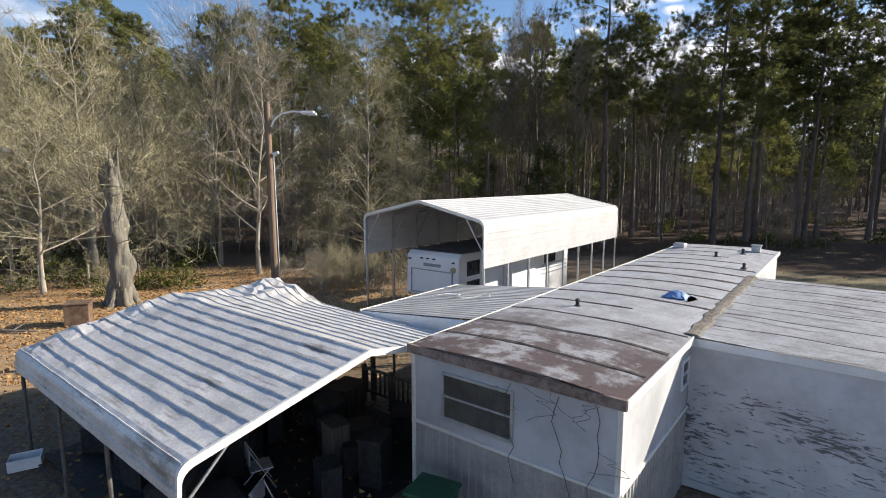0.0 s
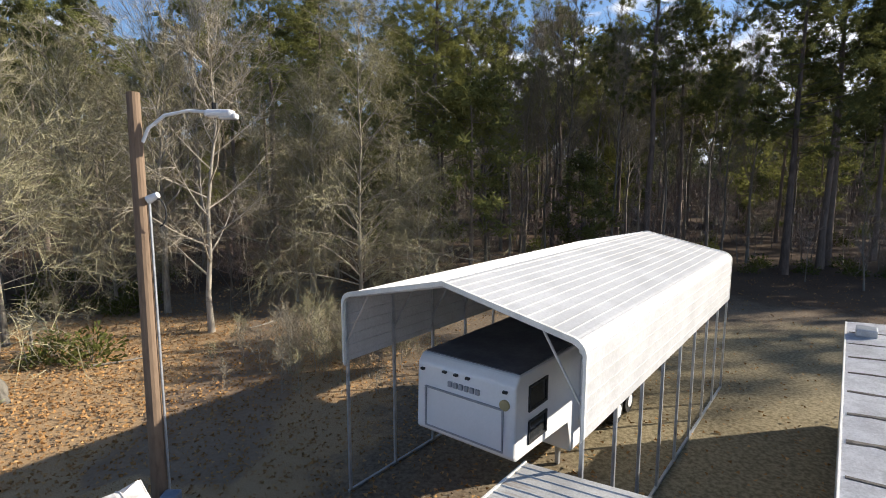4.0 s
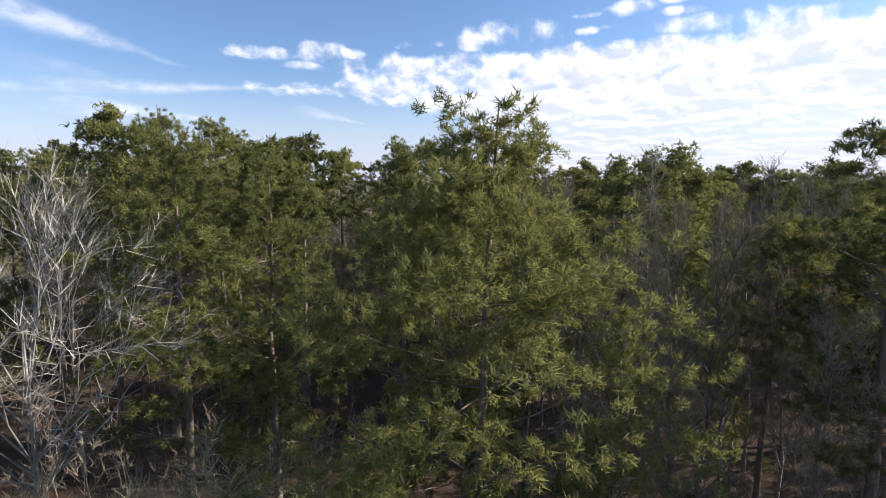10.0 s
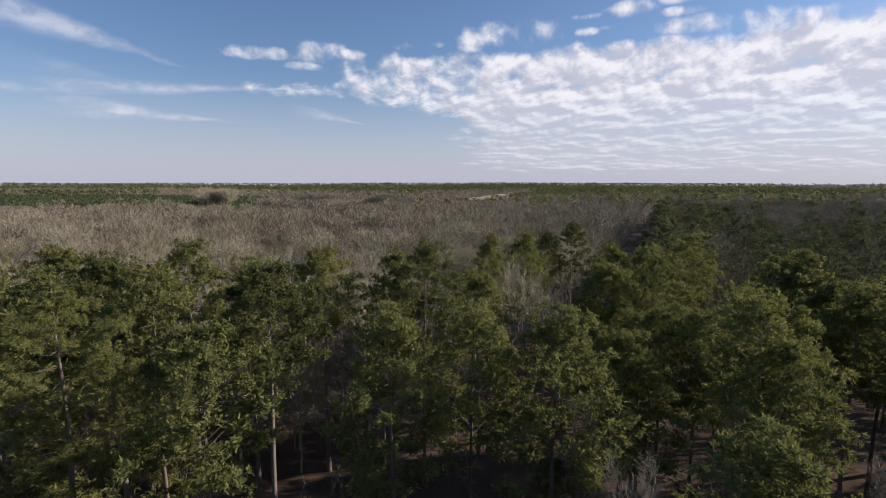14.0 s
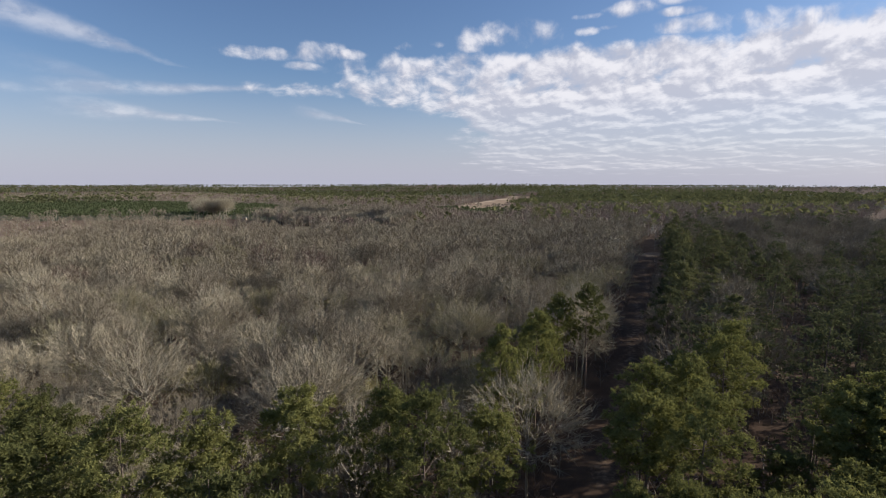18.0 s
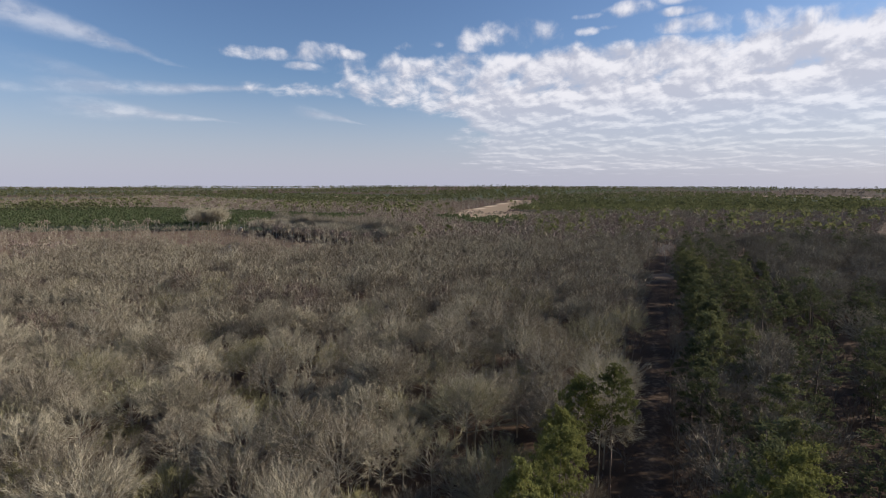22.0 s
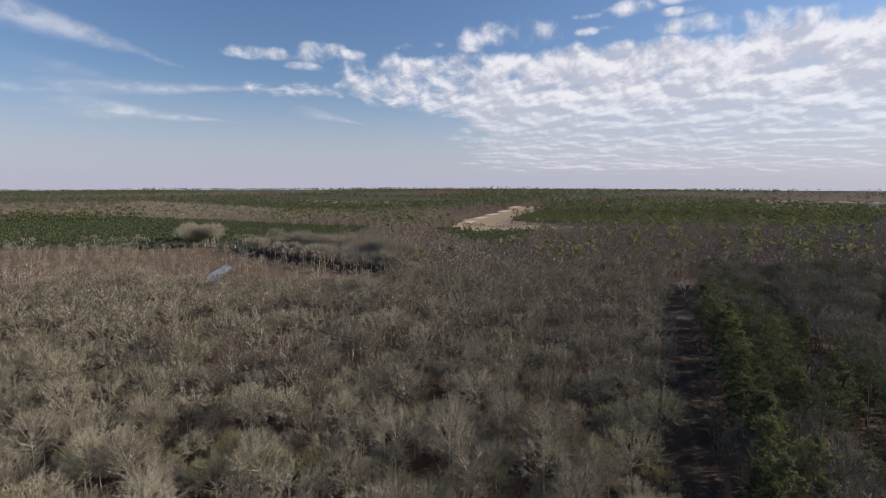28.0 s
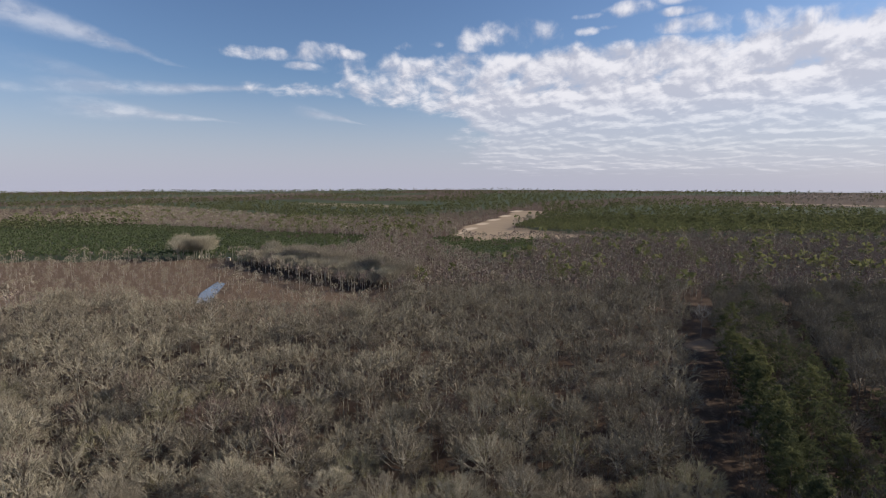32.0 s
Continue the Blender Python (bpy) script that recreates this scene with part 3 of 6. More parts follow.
# tall loblolly pines at the woods' edge that the camera climbs past
hero = [
    (-1.7, 44.8, 25.2, 7.0, 6.0, 78, (6, 7), 16, 31), (14.8, 48.2, 26.6, 10.5, 4.8, 36, (4, 6), 4, 32),
    (-15.0, 52.3, 25.1, 10.0, 5.0, 40, (5, 7), 0, 33), (-11.6, 54.6, 24.0, 10.5, 4.2, 36, (5, 7), 0, 35), (-26.4, 72.0, 29.0, 13.5, 5.0, 38, (5, 7), 0, 34), (24.5, 46.5, 25.0, 8.0, 5.2, 50, (5, 7), 6, 36), (31.0, 51.0, 27.0, 11.0, 5.2, 44, (5, 7), 4, 37),
]
for x, y, H, base, R, limbs, clumps, low, seed in hero:
    wood, leaf = pine_parts(seed, H, base, R, limbs, clumps, 44, 0.22, 0.038, 8, 1.1, low)
    t = tree_thing("pine_tree", wood, leaf, PINE_BARK, NEEDLE, "tall loblolly pine with spreading green crown beside the yard", "tree", "pines at the yard's edge")
    t.location = (x, y, -0.1)

near_pines = [tree_thing("pine_tree", *pine_parts(s, H, b, R, 44, (4, 8), 13, 0.29, 0.125, 6), PINE_BARK, NEEDLE, "tall straight pine with a rounded green crown in the woods", "tree")
              for s, H, b, R in ((41, 26.0, 12.5, 4.4), (42, 27.5, 14.0, 4.9), (43, 24.5, 11.5, 4.6), (44, 25.5, 15.0, 4.0))]
close_pines = [tree_thing("pine_tree", *pine_parts(s, H, b, R, 46, (4, 8), 28, 0.24, 0.055, 7), PINE_BARK, NEEDLE, "tall straight pine with a rounded green crown in the woods", "tree")
               for s, H, b, R in ((47, 25.0, 12.0, 4.6), (48, 26.5, 14.0, 4.4))]
mid_pines = [tree_thing("pine_tree", *pine_parts(s, H, b, R, 40, (4, 8), 9, 0.34, 0.19, 5), PINE_BARK, NEEDLE, "tall straight pine with a rounded green crown in the woods", "tree")
             for s, H, b, R in ((51, 26.0, 12.0, 4.5), (52, 27.5, 14.0, 5.0), (53, 24.0, 10.0, 4.8), (54, 25.0, 14.5, 4.0))]
for models, talls in ((near_pines, (26.0, 27.5, 24.5, 25.5)), (mid_pines, (26.0, 27.5, 24.0, 25.0))):
    for m, h in zip(models, talls):
        m["tall"] = h
p = np.concatenate([jitter_grid(rng, -72, 82, 50, 78, 7.8), jitter_grid(rng, -90, 82, 78, 150, 8.0)])
x, y = p[:, 0], p[:, 1]
keep = (np.abs(x + 3) < 0.95 * (y - 8)) & (rng.random(len(p)) > 0.08 + np.where(y < 80, np.where(x > 20, 0.60, np.where(x > 1, 0.86, np.where(x < -8, 0.58, 0.30))), 0.0))
for hx, hy, *_ in hero:
    keep &= np.hypot(x - hx, y - hy) > 4.5
for hx, hy in ((6.5, 73), (10, 68), (21, 66), (24, 63), (14, 70), (3.5, 64)):
    keep &= np.hypot(x - hx, y - hy) > 5.0
keep &= (rng.random(len(p)) > np.where((y > 66) & (y < 92), 0.30, 0.0)) & (y < 108) & (np.abs(x - lane_two(y)) > 4.5) & ((y < 66) | (x > lane_two(y)) | (x < -52))
p = p[keep]
# younger pines that fill the wood's lower storey
small_pines = [tree_thing("young_pine_tree", *pine_parts(s, H, b, R, 26, (4, 5), 9, 0.38, 0.10, 5), PINE_BARK, NEEDLE, "young bushy pine in the shade of taller pines", "tree")
               for s, H, b, R in ((45, 13.0, 2.5, 3.0), (46, 10.0, 1.5, 2.6))]
q = jitter_grid(rng, -55, 62, 49, 100, 9.0)
q = q[(np.abs(q[:, 0] + 3) < 0.95 * (q[:, 1] - 8)) & (rng.random(len(q)) < np.where((q[:, 0] > 4) & (q[:, 1] < 70), 0.3, 0.6))]
plant(small_pines, [(0.9, 40.5), (9.5, 47.0)] + [tuple(a) for a in q], "young pines of the near wood", 6, 0.7, 1.2)
side = [(19.5, 53), (29, 49), (33.5, 47.5), (42, 50.5), (37, 53.5), (54, 52)]
close = (p[:, 1] < 76) & (np.abs(p[:, 0] + 3) < 22)
plant(close_pines, [tuple(q) for q in p[close]], "pines of the near wood", 8, 0.78, 1.02)
plant(near_pines, side + [tuple(q) for q in p[(p[:, 1] < 94) & ~close]], "pines of the near wood", 1, 0.85, 1.05)
plant(mid_pines, [tuple(q) for q in p[p[:, 1] >= 94]], "pines of the near wood", 2, 0.80, 1.07)


def stand(kind, spots, group, seed, spread=1.0):
    """Pines of given heights at their places."""
    r = random.Random(seed)
    for i, (x, y, h) in enumerate(spots):
        c = copy_thing(kind[i % len(kind)], Matrix())
        k = h / kind[i % len(kind)]["tall"]
        c.matrix_basis = Matrix.Translation((x, y, -0.15)) @ Matrix.Rotation(r.uniform(0, 6.3), 4, "Z") @ Matrix.Diagonal((k * spread * r.uniform(0.92, 1.12), k * spread * r.uniform(0.92, 1.12), k, 1))
        c["group"] = group


# the belt of pines that ends the wood, and the strip between the two breaks
stand(near_pines, [(-34.6, 90, 27.9), (-28.4, 92.4, 28.4), (-23.5, 95.5, 26.6), (-16.7, 100, 27.4), (-9.3, 103.5, 26.4), (-5.2, 98, 27.8), (-42, 91, 26.5), (-50, 105, 27), (-43, 103, 26), (-49, 91, 27), (-38, 98, 25), (1.5, 104, 24)], "pines of the near wood", 21)
stand(near_pines, [(-6.2, 75.3, 26.5), (-0.9, 79, 25.5), (4.1, 75, 26.3), (-17, 70.4, 26.5), (-31, 71.8, 29), (-24.8, 80, 28.4), (-42, 80, 26), (-17.8, 84, 28), (11.3, 62, 24.5), (20.6, 78.8, 26), (13, 86, 22), (-52, 80, 26)], "pines of the near wood", 22)
stand(near_pines, [(20.3, 110.4, 26.3), (22, 102.5, 26), (24.6, 112.5, 26), (17.8, 106, 25), (28, 118, 22), (35, 122.5, 25), (39.2, 129.5, 26), (31.5, 127, 22), (14, 97, 20), (17, 88, 23), (23, 93, 22), (9, 92, 21), (27, 86, 24), (12, 80, 21), (18, 96, 21)], "pines between the breaks", 23)
stand(mid_pines, [(4.5, 125, 26.6), (11.5, 134, 26.2), (8.5, 130, 21), (14, 145.5, 23), (20, 158, 24), (26, 157, 26), (17, 150, 20), (10.5, 140, 19)], "pines beside the firebreak", 24, 0.78)
# pines along the firebreak
row_pines = [tree_thing("pine_tree", *pine_parts(s, H, b, R, 36, (4, 7), 8, 0.42, 0.23, 5), PINE_BARK, NEEDLE_FAR, "tall pine in an uneven row along the firebreak", "tree")
             for s, H, b, R in ((55, 25.0, 5.0, 4.4), (56, 27.0, 7.0, 4.8), (57, 23.0, 3.0, 4.4))]
row = [(51, 148), (47.4, 168.8), (54.8, 186.8), (66, 186), (72.8, 197), (60, 189), (74, 218), (90, 254), (86, 247), (102, 285), (117.5, 329), (107, 234), (99, 241), (116, 280), (122, 318), (136, 294), (57, 160), (44, 140)]
for y in np.arange(205, 372, 6.5):
    if rng.random() < 0.75:
        row.append((lane(y) + 9.5 + rng.uniform(0, 8.0), y + rng.uniform(-2.5, 2.5)))
plant(row_pines, row, "pines along the firebreak", 3, 0.80, 1.0)

# leafless trees round the yard, near enough to show each branch
def grove(model_args, spots, bark, twig, label, group, seed):
    models = [tree_thing("bare_tree", *bare_parts(*a[0], **a[1]), bark, twig, label, "tree") for a in model_args]
    r = random.Random(seed)
    for i, (x, y, s) in enumerate(spots):
        m = Matrix.Translation((x, y, -0.15)) @ Matrix.Rotation(r.uniform(0, 6.3), 4, "Z") @ Matrix.Scale(s, 4)
        if i < len(models):
            ob = models[i]
        else:
            ob = copy_thing(models[i % len(models)], Matrix())
        ob["group"] = group
        ob.matrix_basis = m


sycamore = tree_thing("sycamore_tree", *bare_parts(201, 14.8, 4.8, 24, 10, 16, 0.8, 0.016, 0.18, 0.10, 0.35, 10, 0.030, 0.80), PALE_BARK, TWIG, "slender pale-barked leafless sycamore beside the leaf-strewn drive", "tree")
sycamore.location = (-11.6, 32.0, -0.1)
weeping = tree_thing("weeping_bare_tree", *bare_parts(202, 17.4, 6.0, 54, 12, 12, 1.20, 0.0135, 0.09, 0.42, 0.55, 8, 0.008, 0.60, taper=0.78, low=1.5), GREY_BARK, TWIG_MOSS, "leafless tree with dense drooping pale twigs", "tree")
weeping.location = (-5.2, 35.6, -0.1)
for x, y, s, a in ((-9.3, 38.0, 0.62, 1.0), (-18.5, 36.0, 0.75, 4.0), (-2.2, 38.2, 0.55, 3.1), (-28.0, 33.0, 0.8, 5.0), (-34.0, 37.0, 0.9, 1.9)):
    c = copy_thing(weeping, Matrix())
    c.matrix_basis = Matrix.Translation((x, y, -0.1)) @ Matrix.Rotation(a, 4, "Z") @ Matrix.Scale(s, 4)
    c["group"] = "drooping bare trees by the drive"
weeping["group"] = "drooping bare trees by the drive"
w_, t_ = bare_parts(203, 7.6, 6.4, 22, 10, 12, 0.9, 0.016, 0.40, 0.20, 0.10, 10, 0.004, 0.55)
snag = Soup()
zs = np.linspace(0, 6.6, 34)
flare = 0.47 + 0.24 * np.exp(-zs / 0.5) - 0.016 * zs + 0.05 * np.sin(zs * 2.1)
snag.tube(np.column_stack([0.05 * np.sin(zs * 0.9), 0.04 * np.cos(zs * 0.7), zs]), flare, 22)
for a, r, z0, z1 in ((0.4, 0.30, 5.6, 7.5), (1.6, 0.34, 5.9, 7.1), (2.7, 0.28, 5.8, 7.8), (3.9, 0.32, 5.4, 6.9), (5.2, 0.30, 5.7, 7.3)):
    snag.tube([(math.cos(a) * r, math.sin(a) * r, z0), (math.cos(a) * r * 0.95, math.sin(a) * r * 0.95, (z0 + z1) / 2), (math.cos(a) * r * 1.1, math.sin(a) * r * 1.1, z1)], [0.19, 0.14, 0.02], 6)
for a, n_ in ((0.5, 1.0), (1.9, 0.9), (3.3, 1.1), (4.5, 0.95), (5.6, 0.8)):
    snag.tube([(math.cos(a) * 0.86 * n_, math.sin(a) * 0.86 * n_, -0.1), (math.cos(a) * 0.58, math.sin(a) * 0.58, 0.25), (math.cos(a) * 0.40, math.sin(a) * 0.45, 1.0)], [0.10, 0.20, 0.10], 7)
sv, sf = snag.out()
rough_bark = np.array([[noise.noise((x * 2.2, y * 2.2, z * 0.9)), noise.noise((x * 2.2, y * 2.2, z * 0.9 + 9)), noise.noise((x * 5, y * 5, z * 1.2))] for x, y, z in sv])
out_way = np.column_stack([sv[:, :2] / (np.linalg.norm(sv[:, :2], axis=1, keepdims=True) + 1e-6), np.zeros(len(sv))])
hollow = np.exp(-((np.arctan2(sv[:, 1], sv[:, 0]) + 2.1) / 0.42) ** 2 - ((sv[:, 2] - 3.6) / 1.5) ** 2) * (np.linalg.norm(sv[:, :2], axis=1) > 0.2)
sv = sv + out_way * (0.24 * rough_bark[:, :1] + 0.16 * rough_bark[:, 2:] - 0.30 * hollow[:, None]) + np.column_stack([0.05 * rough_bark[:, 1], 0.05 * rough_bark[:, 0], 0 * sv[:, 2]])
old = tree_thing("broken_oak_tree", (np.concatenate([sv, w_[0]]), np.concatenate([sf, w_[1] + len(sv)])), t_, OAK_BARK, TWIG_MOSS, "thick old oak with a broken hollow top and bare side limbs", "tree")
old.location = (-15.3, 24.0, -0.1)
grove([((211, 16.0, 5.6, 22, 10, 14, 0.95, 0.022), dict(start=0.22, droop=0.10, upright=0.35)), ((212, 14.0, 5.2, 20, 10, 14, 0.95, 0.022), dict(start=0.18, droop=0.14, upright=0.3)), ((213, 17.5, 4.6, 22, 9, 13, 0.9, 0.020), dict(start=0.3, droop=0.04, upright=0.6))],
      [(-22.5, 33, 1.0), (-28, 27, 1.0), (-18.5, 41, 1.0), (-33, 40, 1.1), (-12.5, 43, 1.0), (-9.0, 40.5, 0.8), (-24, 43, 1.0), (-36, 31, 1.0), (-40, 45, 1.1), (-29, 48, 1.1), (-21, 26.5, 0.75), (-15.5, 35.5, 0.8), (-47, 38, 1.1), (-26, 37.5, 0.9), (-19.5, 30.0, 0.7), (-31, 34.5, 0.8), (-8.5, 45.5, 1.0), (-45, 55, 1.2), (-35, 57, 1.2)],
      GREY_BARK, TWIG_MOSS, "leafless grey tree with spreading bare limbs", "bare trees beside the yard", 3)
grove([((221, 24.5, 3.8, 20, 8, 12, 0.9, 0.024), dict(start=0.35, droop=-0.1, upright=0.9, thick=0.6)), ((222, 22.0, 3.4, 18, 8, 12, 0.9, 0.024), dict(start=0.3, droop=-0.1, upright=1.0, thick=0.55))],
      [(1.6, 53.3, 0.98), (6.5, 55.0, 1.1), (9.5, 51.0, 0.95), (13.0, 56.0, 1.08), (20.0, 58.0, 1.0), (25, 52, 1.0), (5.0, 60.5, 1.0), (18.5, 64, 1.05), (-30.5, 66, 1.0), (34, 60, 1.0), (28.0, 70, 1.0), (14, 71, 0.85), (6.5, 74, 0.9), (10, 68.5, 0.82), (21, 66.5, 0.9), (24, 63.5, 0.85), (3.5, 64, 0.78), (17.5, 75, 0.9), (40, 55, 0.95), (-33, 58, 1.0), (4.2, 47.5, 0.8), (7.2, 48.8, 0.9), (12.0, 47.6, 0.78), (17.5, 51.5, 0.92), (8.6, 53.0, 0.95), (20.5, 48.0, 0.8), (2.6, 49.6, 0.85), (15.4, 54.2, 0.95), (23.0, 55.0, 0.95), (5.6, 51.6, 0.9)],
      SHADED_BARK, TWIG, "tall slender leafless tree with upright grey branches", "slender bare trees in the wood", 4)
pale = tree_thing("bare_tree", *dome_bare(223, 25.5, 6.6, 20, 9, 16, 0.026, 1.2, 0.36, stout=0.45), SILVER_BARK, TWIG_SILVER, "tall leafless tree with silvery branches among the pines", "tree")
pale.matrix_basis = Matrix.Translation((-19.6, 48.6, -0.1)) @ Matrix.Scale(1.0, 4)
# thicket under the trees
sapling = [bare_parts(s, H, R, 8, 2, 8, 1.1, 0.034, 0.12, 0.0, 0.9, 3, 0.02, 0.5, False) for s, H, R in ((231, 7.5, 1.8), (232, 5.5, 1.7), (233, 9.5, 1.9), (234, 3.2, 1.5))]
p = jitter_grid(rng, -60, 66, 25, 92, 2.6)
x, y = p[:, 0], p[:, 1]
wood_edge = np.where(x < -10, 34 + 3 * np.sin(x * 0.3), np.where(x < -1, 39, np.where(x > 24, 40, 45.5 + 1.5 * np.sin(x * 0.4))))
p = p[(y > wood_edge) & (np.abs(x + 3) < 0.95 * (y - 6)) & (rng.random(len(p)) < np.where(y < 62, np.where(x > 4, 0.68, 0.85), 0.40)) & (np.abs(x + 2.5) > 1.0)]
p = np.column_stack([p, np.full(len(p), -0.15)])
half = rng.random(len(p)) < np.where(p[:, 0] > 3, 0.25, 0.5)
parts = strew(sapling, p[half], rng, (SHADED_BARK, TWIG), 0.7, 1.2) + strew(sapling, p[~half], rng, (SHADED_BARK, TWIG_RED), 0.6, 1.1)
q = np.column_stack([rng.uniform(4, 14, 150), rng.uniform(124, 300, 150)])
q[:, 0] += lane(q[:, 1])
parts += strew(sapling[:2], np.column_stack([q, np.full(150, -0.15)]), rng, (GREY_BARK, TWIG), 0.9, 1.6)
# tan brush beside the trailer shelter and along the drive
q = np.column_stack([rng.normal(-4.6, 1.8, 120), np.clip(rng.normal(28.6, 1.8, 120), 25, 31)])
q = np.concatenate([q, np.column_stack([rng.uniform(-42, -17, 80), rng.uniform(26, 37, 80)])])
inv = Matrix(pose(-0.53, 8.78, 0, 0, 0, 51.7)).inverted()
loc = np.array([tuple((inv @ Vector((a, b, 0)))[:2]) for a, b in q])
q = q[~((loc[:, 0] > 6.0) & (loc[:, 0] < 20) & (loc[:, 1] > 2) & (loc[:, 1] < 9.6))]
q = np.column_stack([q, np.full(len(q), -0.1)])
scrub = [bare_parts(s, H, 1.0, 10, 3, 9, 0.6, 0.014, 0.05, 0.0, 1.1, 3, 0.03, 0.5, False) for s, H in ((235, 2.2), (236, 1.7), (237, 2.8))]
parts += strew(scrub, q[::2], rng, (GREY_BARK, TWIG), 0.4, 0.85) + strew(scrub, q[1::2], rng, (GREY_BARK, TWIG_MOSS), 0.4, 0.9)
tagged(new("thicket", mesh_of("thicket", parts)), "leafless brush and saplings under the trees", "undergrowth", "", "stuff")


def shrub(seed, R, n):
    k = np.random.default_rng(seed)
    s, t = Soup(), Soup()
    d = unit(k.normal(size=(n, 3)) + np.array([0, 0, 0.4]))
    d[:, 2] = np.abs(d[:, 2])
    s.blades(d * R * k.uniform(0.3, 1.0, (n, 1)) * np.array([1, 1, 1.2]), unit(d + k.normal(0, 0.6, d.shape)), R * 0.22, R * 0.11, k, True)
    for i in range(5):
        a = k.uniform(0, 6.3)
        t.tube([(0, 0, 0), (math.cos(a) * R * 0.6, math.sin(a) * R * 0.6, R * 0.8)], [0.03, 0.01], 3)
    return t.out(), s.out()


green_bush = [shrub(241, 1.3, 300), shrub(242, 1.0, 260)]
q = np.concatenate([np.column_stack([rng.uniform(22, 52, 20), rng.uniform(45, 52, 20)]), np.column_stack([rng.uniform(-40, -14.5, 30), rng.uniform(26, 37, 30)]), np.column_stack([rng.uniform(-50, -20, 30), rng.uniform(36, 50, 30)]), np.column_stack([rng.uniform(-20, 60, 60), rng.uniform(56, 90, 60)])])
parts = strew(green_bush, np.column_stack([q, np.full(len(q), -0.1)]), rng, (GREY_BARK, BUSH), 0.5, 1.15)
tagged(new("evergreen_shrubs", mesh_of("evergreen_shrubs", parts)), "low evergreen shrubs at the wood's edge", "undergrowth", "", "stuff")
# fallen leaves on the yard
n = 26000
q = np.column_stack([rng.normal(-13, 8, n), rng.normal(23, 8, n)])
q = np.concatenate([q, np.column_stack([rng.uniform(-30, 35, 7000), rng.uniform(4, 48, 7000)])])
leaf = Soup()
d = unit(rng.normal(size=(len(q), 3)) * np.array([1, 1, 0.35]))
leaf.blades(np.column_stack([q, rng.uniform(0.012, 0.05, len(q))]), d * np.array([1, 1, 0.3]), rng.uniform(0.07, 0.14, len(q)), rng.uniform(0.05, 0.10, len(q)), rng)
FALLEN = twiggy("fallen leaves", (0.20, 0.10, 0.04), (0.36, 0.20, 0.08), (0.52, 0.33, 0.15))
tagged(new("fallen_leaves", mesh_of("fallen_leaves", [(*leaf.out(), FALLEN)])), "brown and orange fallen leaves on the ground", "leaves", "", "stuff")

plant([copy_thing(m, Matrix()) for m in small_pines], [(-26.5, 127.5), (-23.5, 131.0)], "young pines in the bare wood", 9, 1.0, 1.2)
big = copy_thing(pale, Matrix())
big.matrix_basis = Matrix.Translation((136.5, 392.0, 0)) @ Matrix.Scale(0.78, 4)
# bare hardwoods of the bottomland
oaks = [tree_thing("bare_tree", *dome_bare(s, H * 1.12, R * 1.32, 22, 10, 20, 0.050, 1.25, st + 0.04, stout=0.85), LICHEN_BARK, tw, "leafless grey hardwood with a rounded twiggy crown", "tree")
        for s, H, R, st, tw in ((61, 15.5, 5.0, 0.36, TWIG), (62, 17.5, 5.4, 0.40, TWIG_PALE), (63, 14.0, 4.7, 0.34, TWIG), (64, 16.5, 4.4, 0.42, TWIG_PALE), (66, 15.0, 5.4, 0.36, TWIG_MOSS), (67, 18.0, 4.6, 0.44, TWIG), (65, 11.0, 4.4, 0.25, TWIG_OLIVE))]
p = jitter_grid(rng, -260, 160, 100, 480, 8.3)
x, y = p[:, 0], p[:, 1]
left = (x < lane(y) - 8.0) & (np.abs(x + 6) < 0.95 * (y - 35)) & ~inside(x, y, MARSH) & (y > 111 + 6 * far_noise(x, y, 25, 2) + np.clip(x, -15, 40) * 0.95)
p = p[left]
p = p[np.argsort(p[:, 1] + 0.25 * np.abs(p[:, 0]))]
plant(oaks, [tuple(q) for q in p[:300]], "bare hardwoods of the bottomland", 5, 0.62, 1.15)
rest = np.column_stack([p[300:], np.full(len(p) - 300, -0.2)])


far_bare = [dome_bare(s, H * 1.12, R * 1.30, 17, 8, 11, 0.090, 1.35, 0.40, True, 1.25) for s, H, R in ((71, 15, 5.0), (72, 17.0, 5.4), (73, 13.5, 4.7), (74, 16.5, 4.4), (75, 15.5, 5.6))]
thin_bare = [dome_bare(s, H * 1.1, R * 1.22, 12, 5, 7, 0.17, 1.5, 0.42, True, 1.25) for s, H, R in ((71, 15, 5.0), (72, 17.0, 5.4), (73, 13.5, 4.7), (74, 16.5, 4.4), (75, 15.5, 5.6))]
distant = rest[rest[:, 1] > 290]
rest = rest[rest[:, 1] <= 290]
groups = rng.integers(0, 10, len(rest))
parts = []
for lo, hi, tw in ((0, 3, TWIG), (3, 8, TWIG_PALE), (8, 9, TWIG_MOSS), (9, 10, TWIG_RED)):
    parts += strew(far_bare, rest[(groups >= lo) & (groups < hi)], rng, (LICHEN_BARK, tw), 0.60, 1.15)
parts += strew(thin_bare, distant[::3], rng, (LICHEN_BARK, TWIG), 0.7, 1.2) + strew(thin_bare, distant[1::3], rng, (LICHEN_BARK, TWIG_PALE), 0.7, 1.2) + strew(thin_bare, distant[2::3], rng, (LICHEN_BARK, TWIG_PALE), 0.66, 1.1)
tagged(new("bare_woods", mesh_of("bare_woods", parts)), "grey leafless bottomland woods seen from above", "woods", "", "stuff")

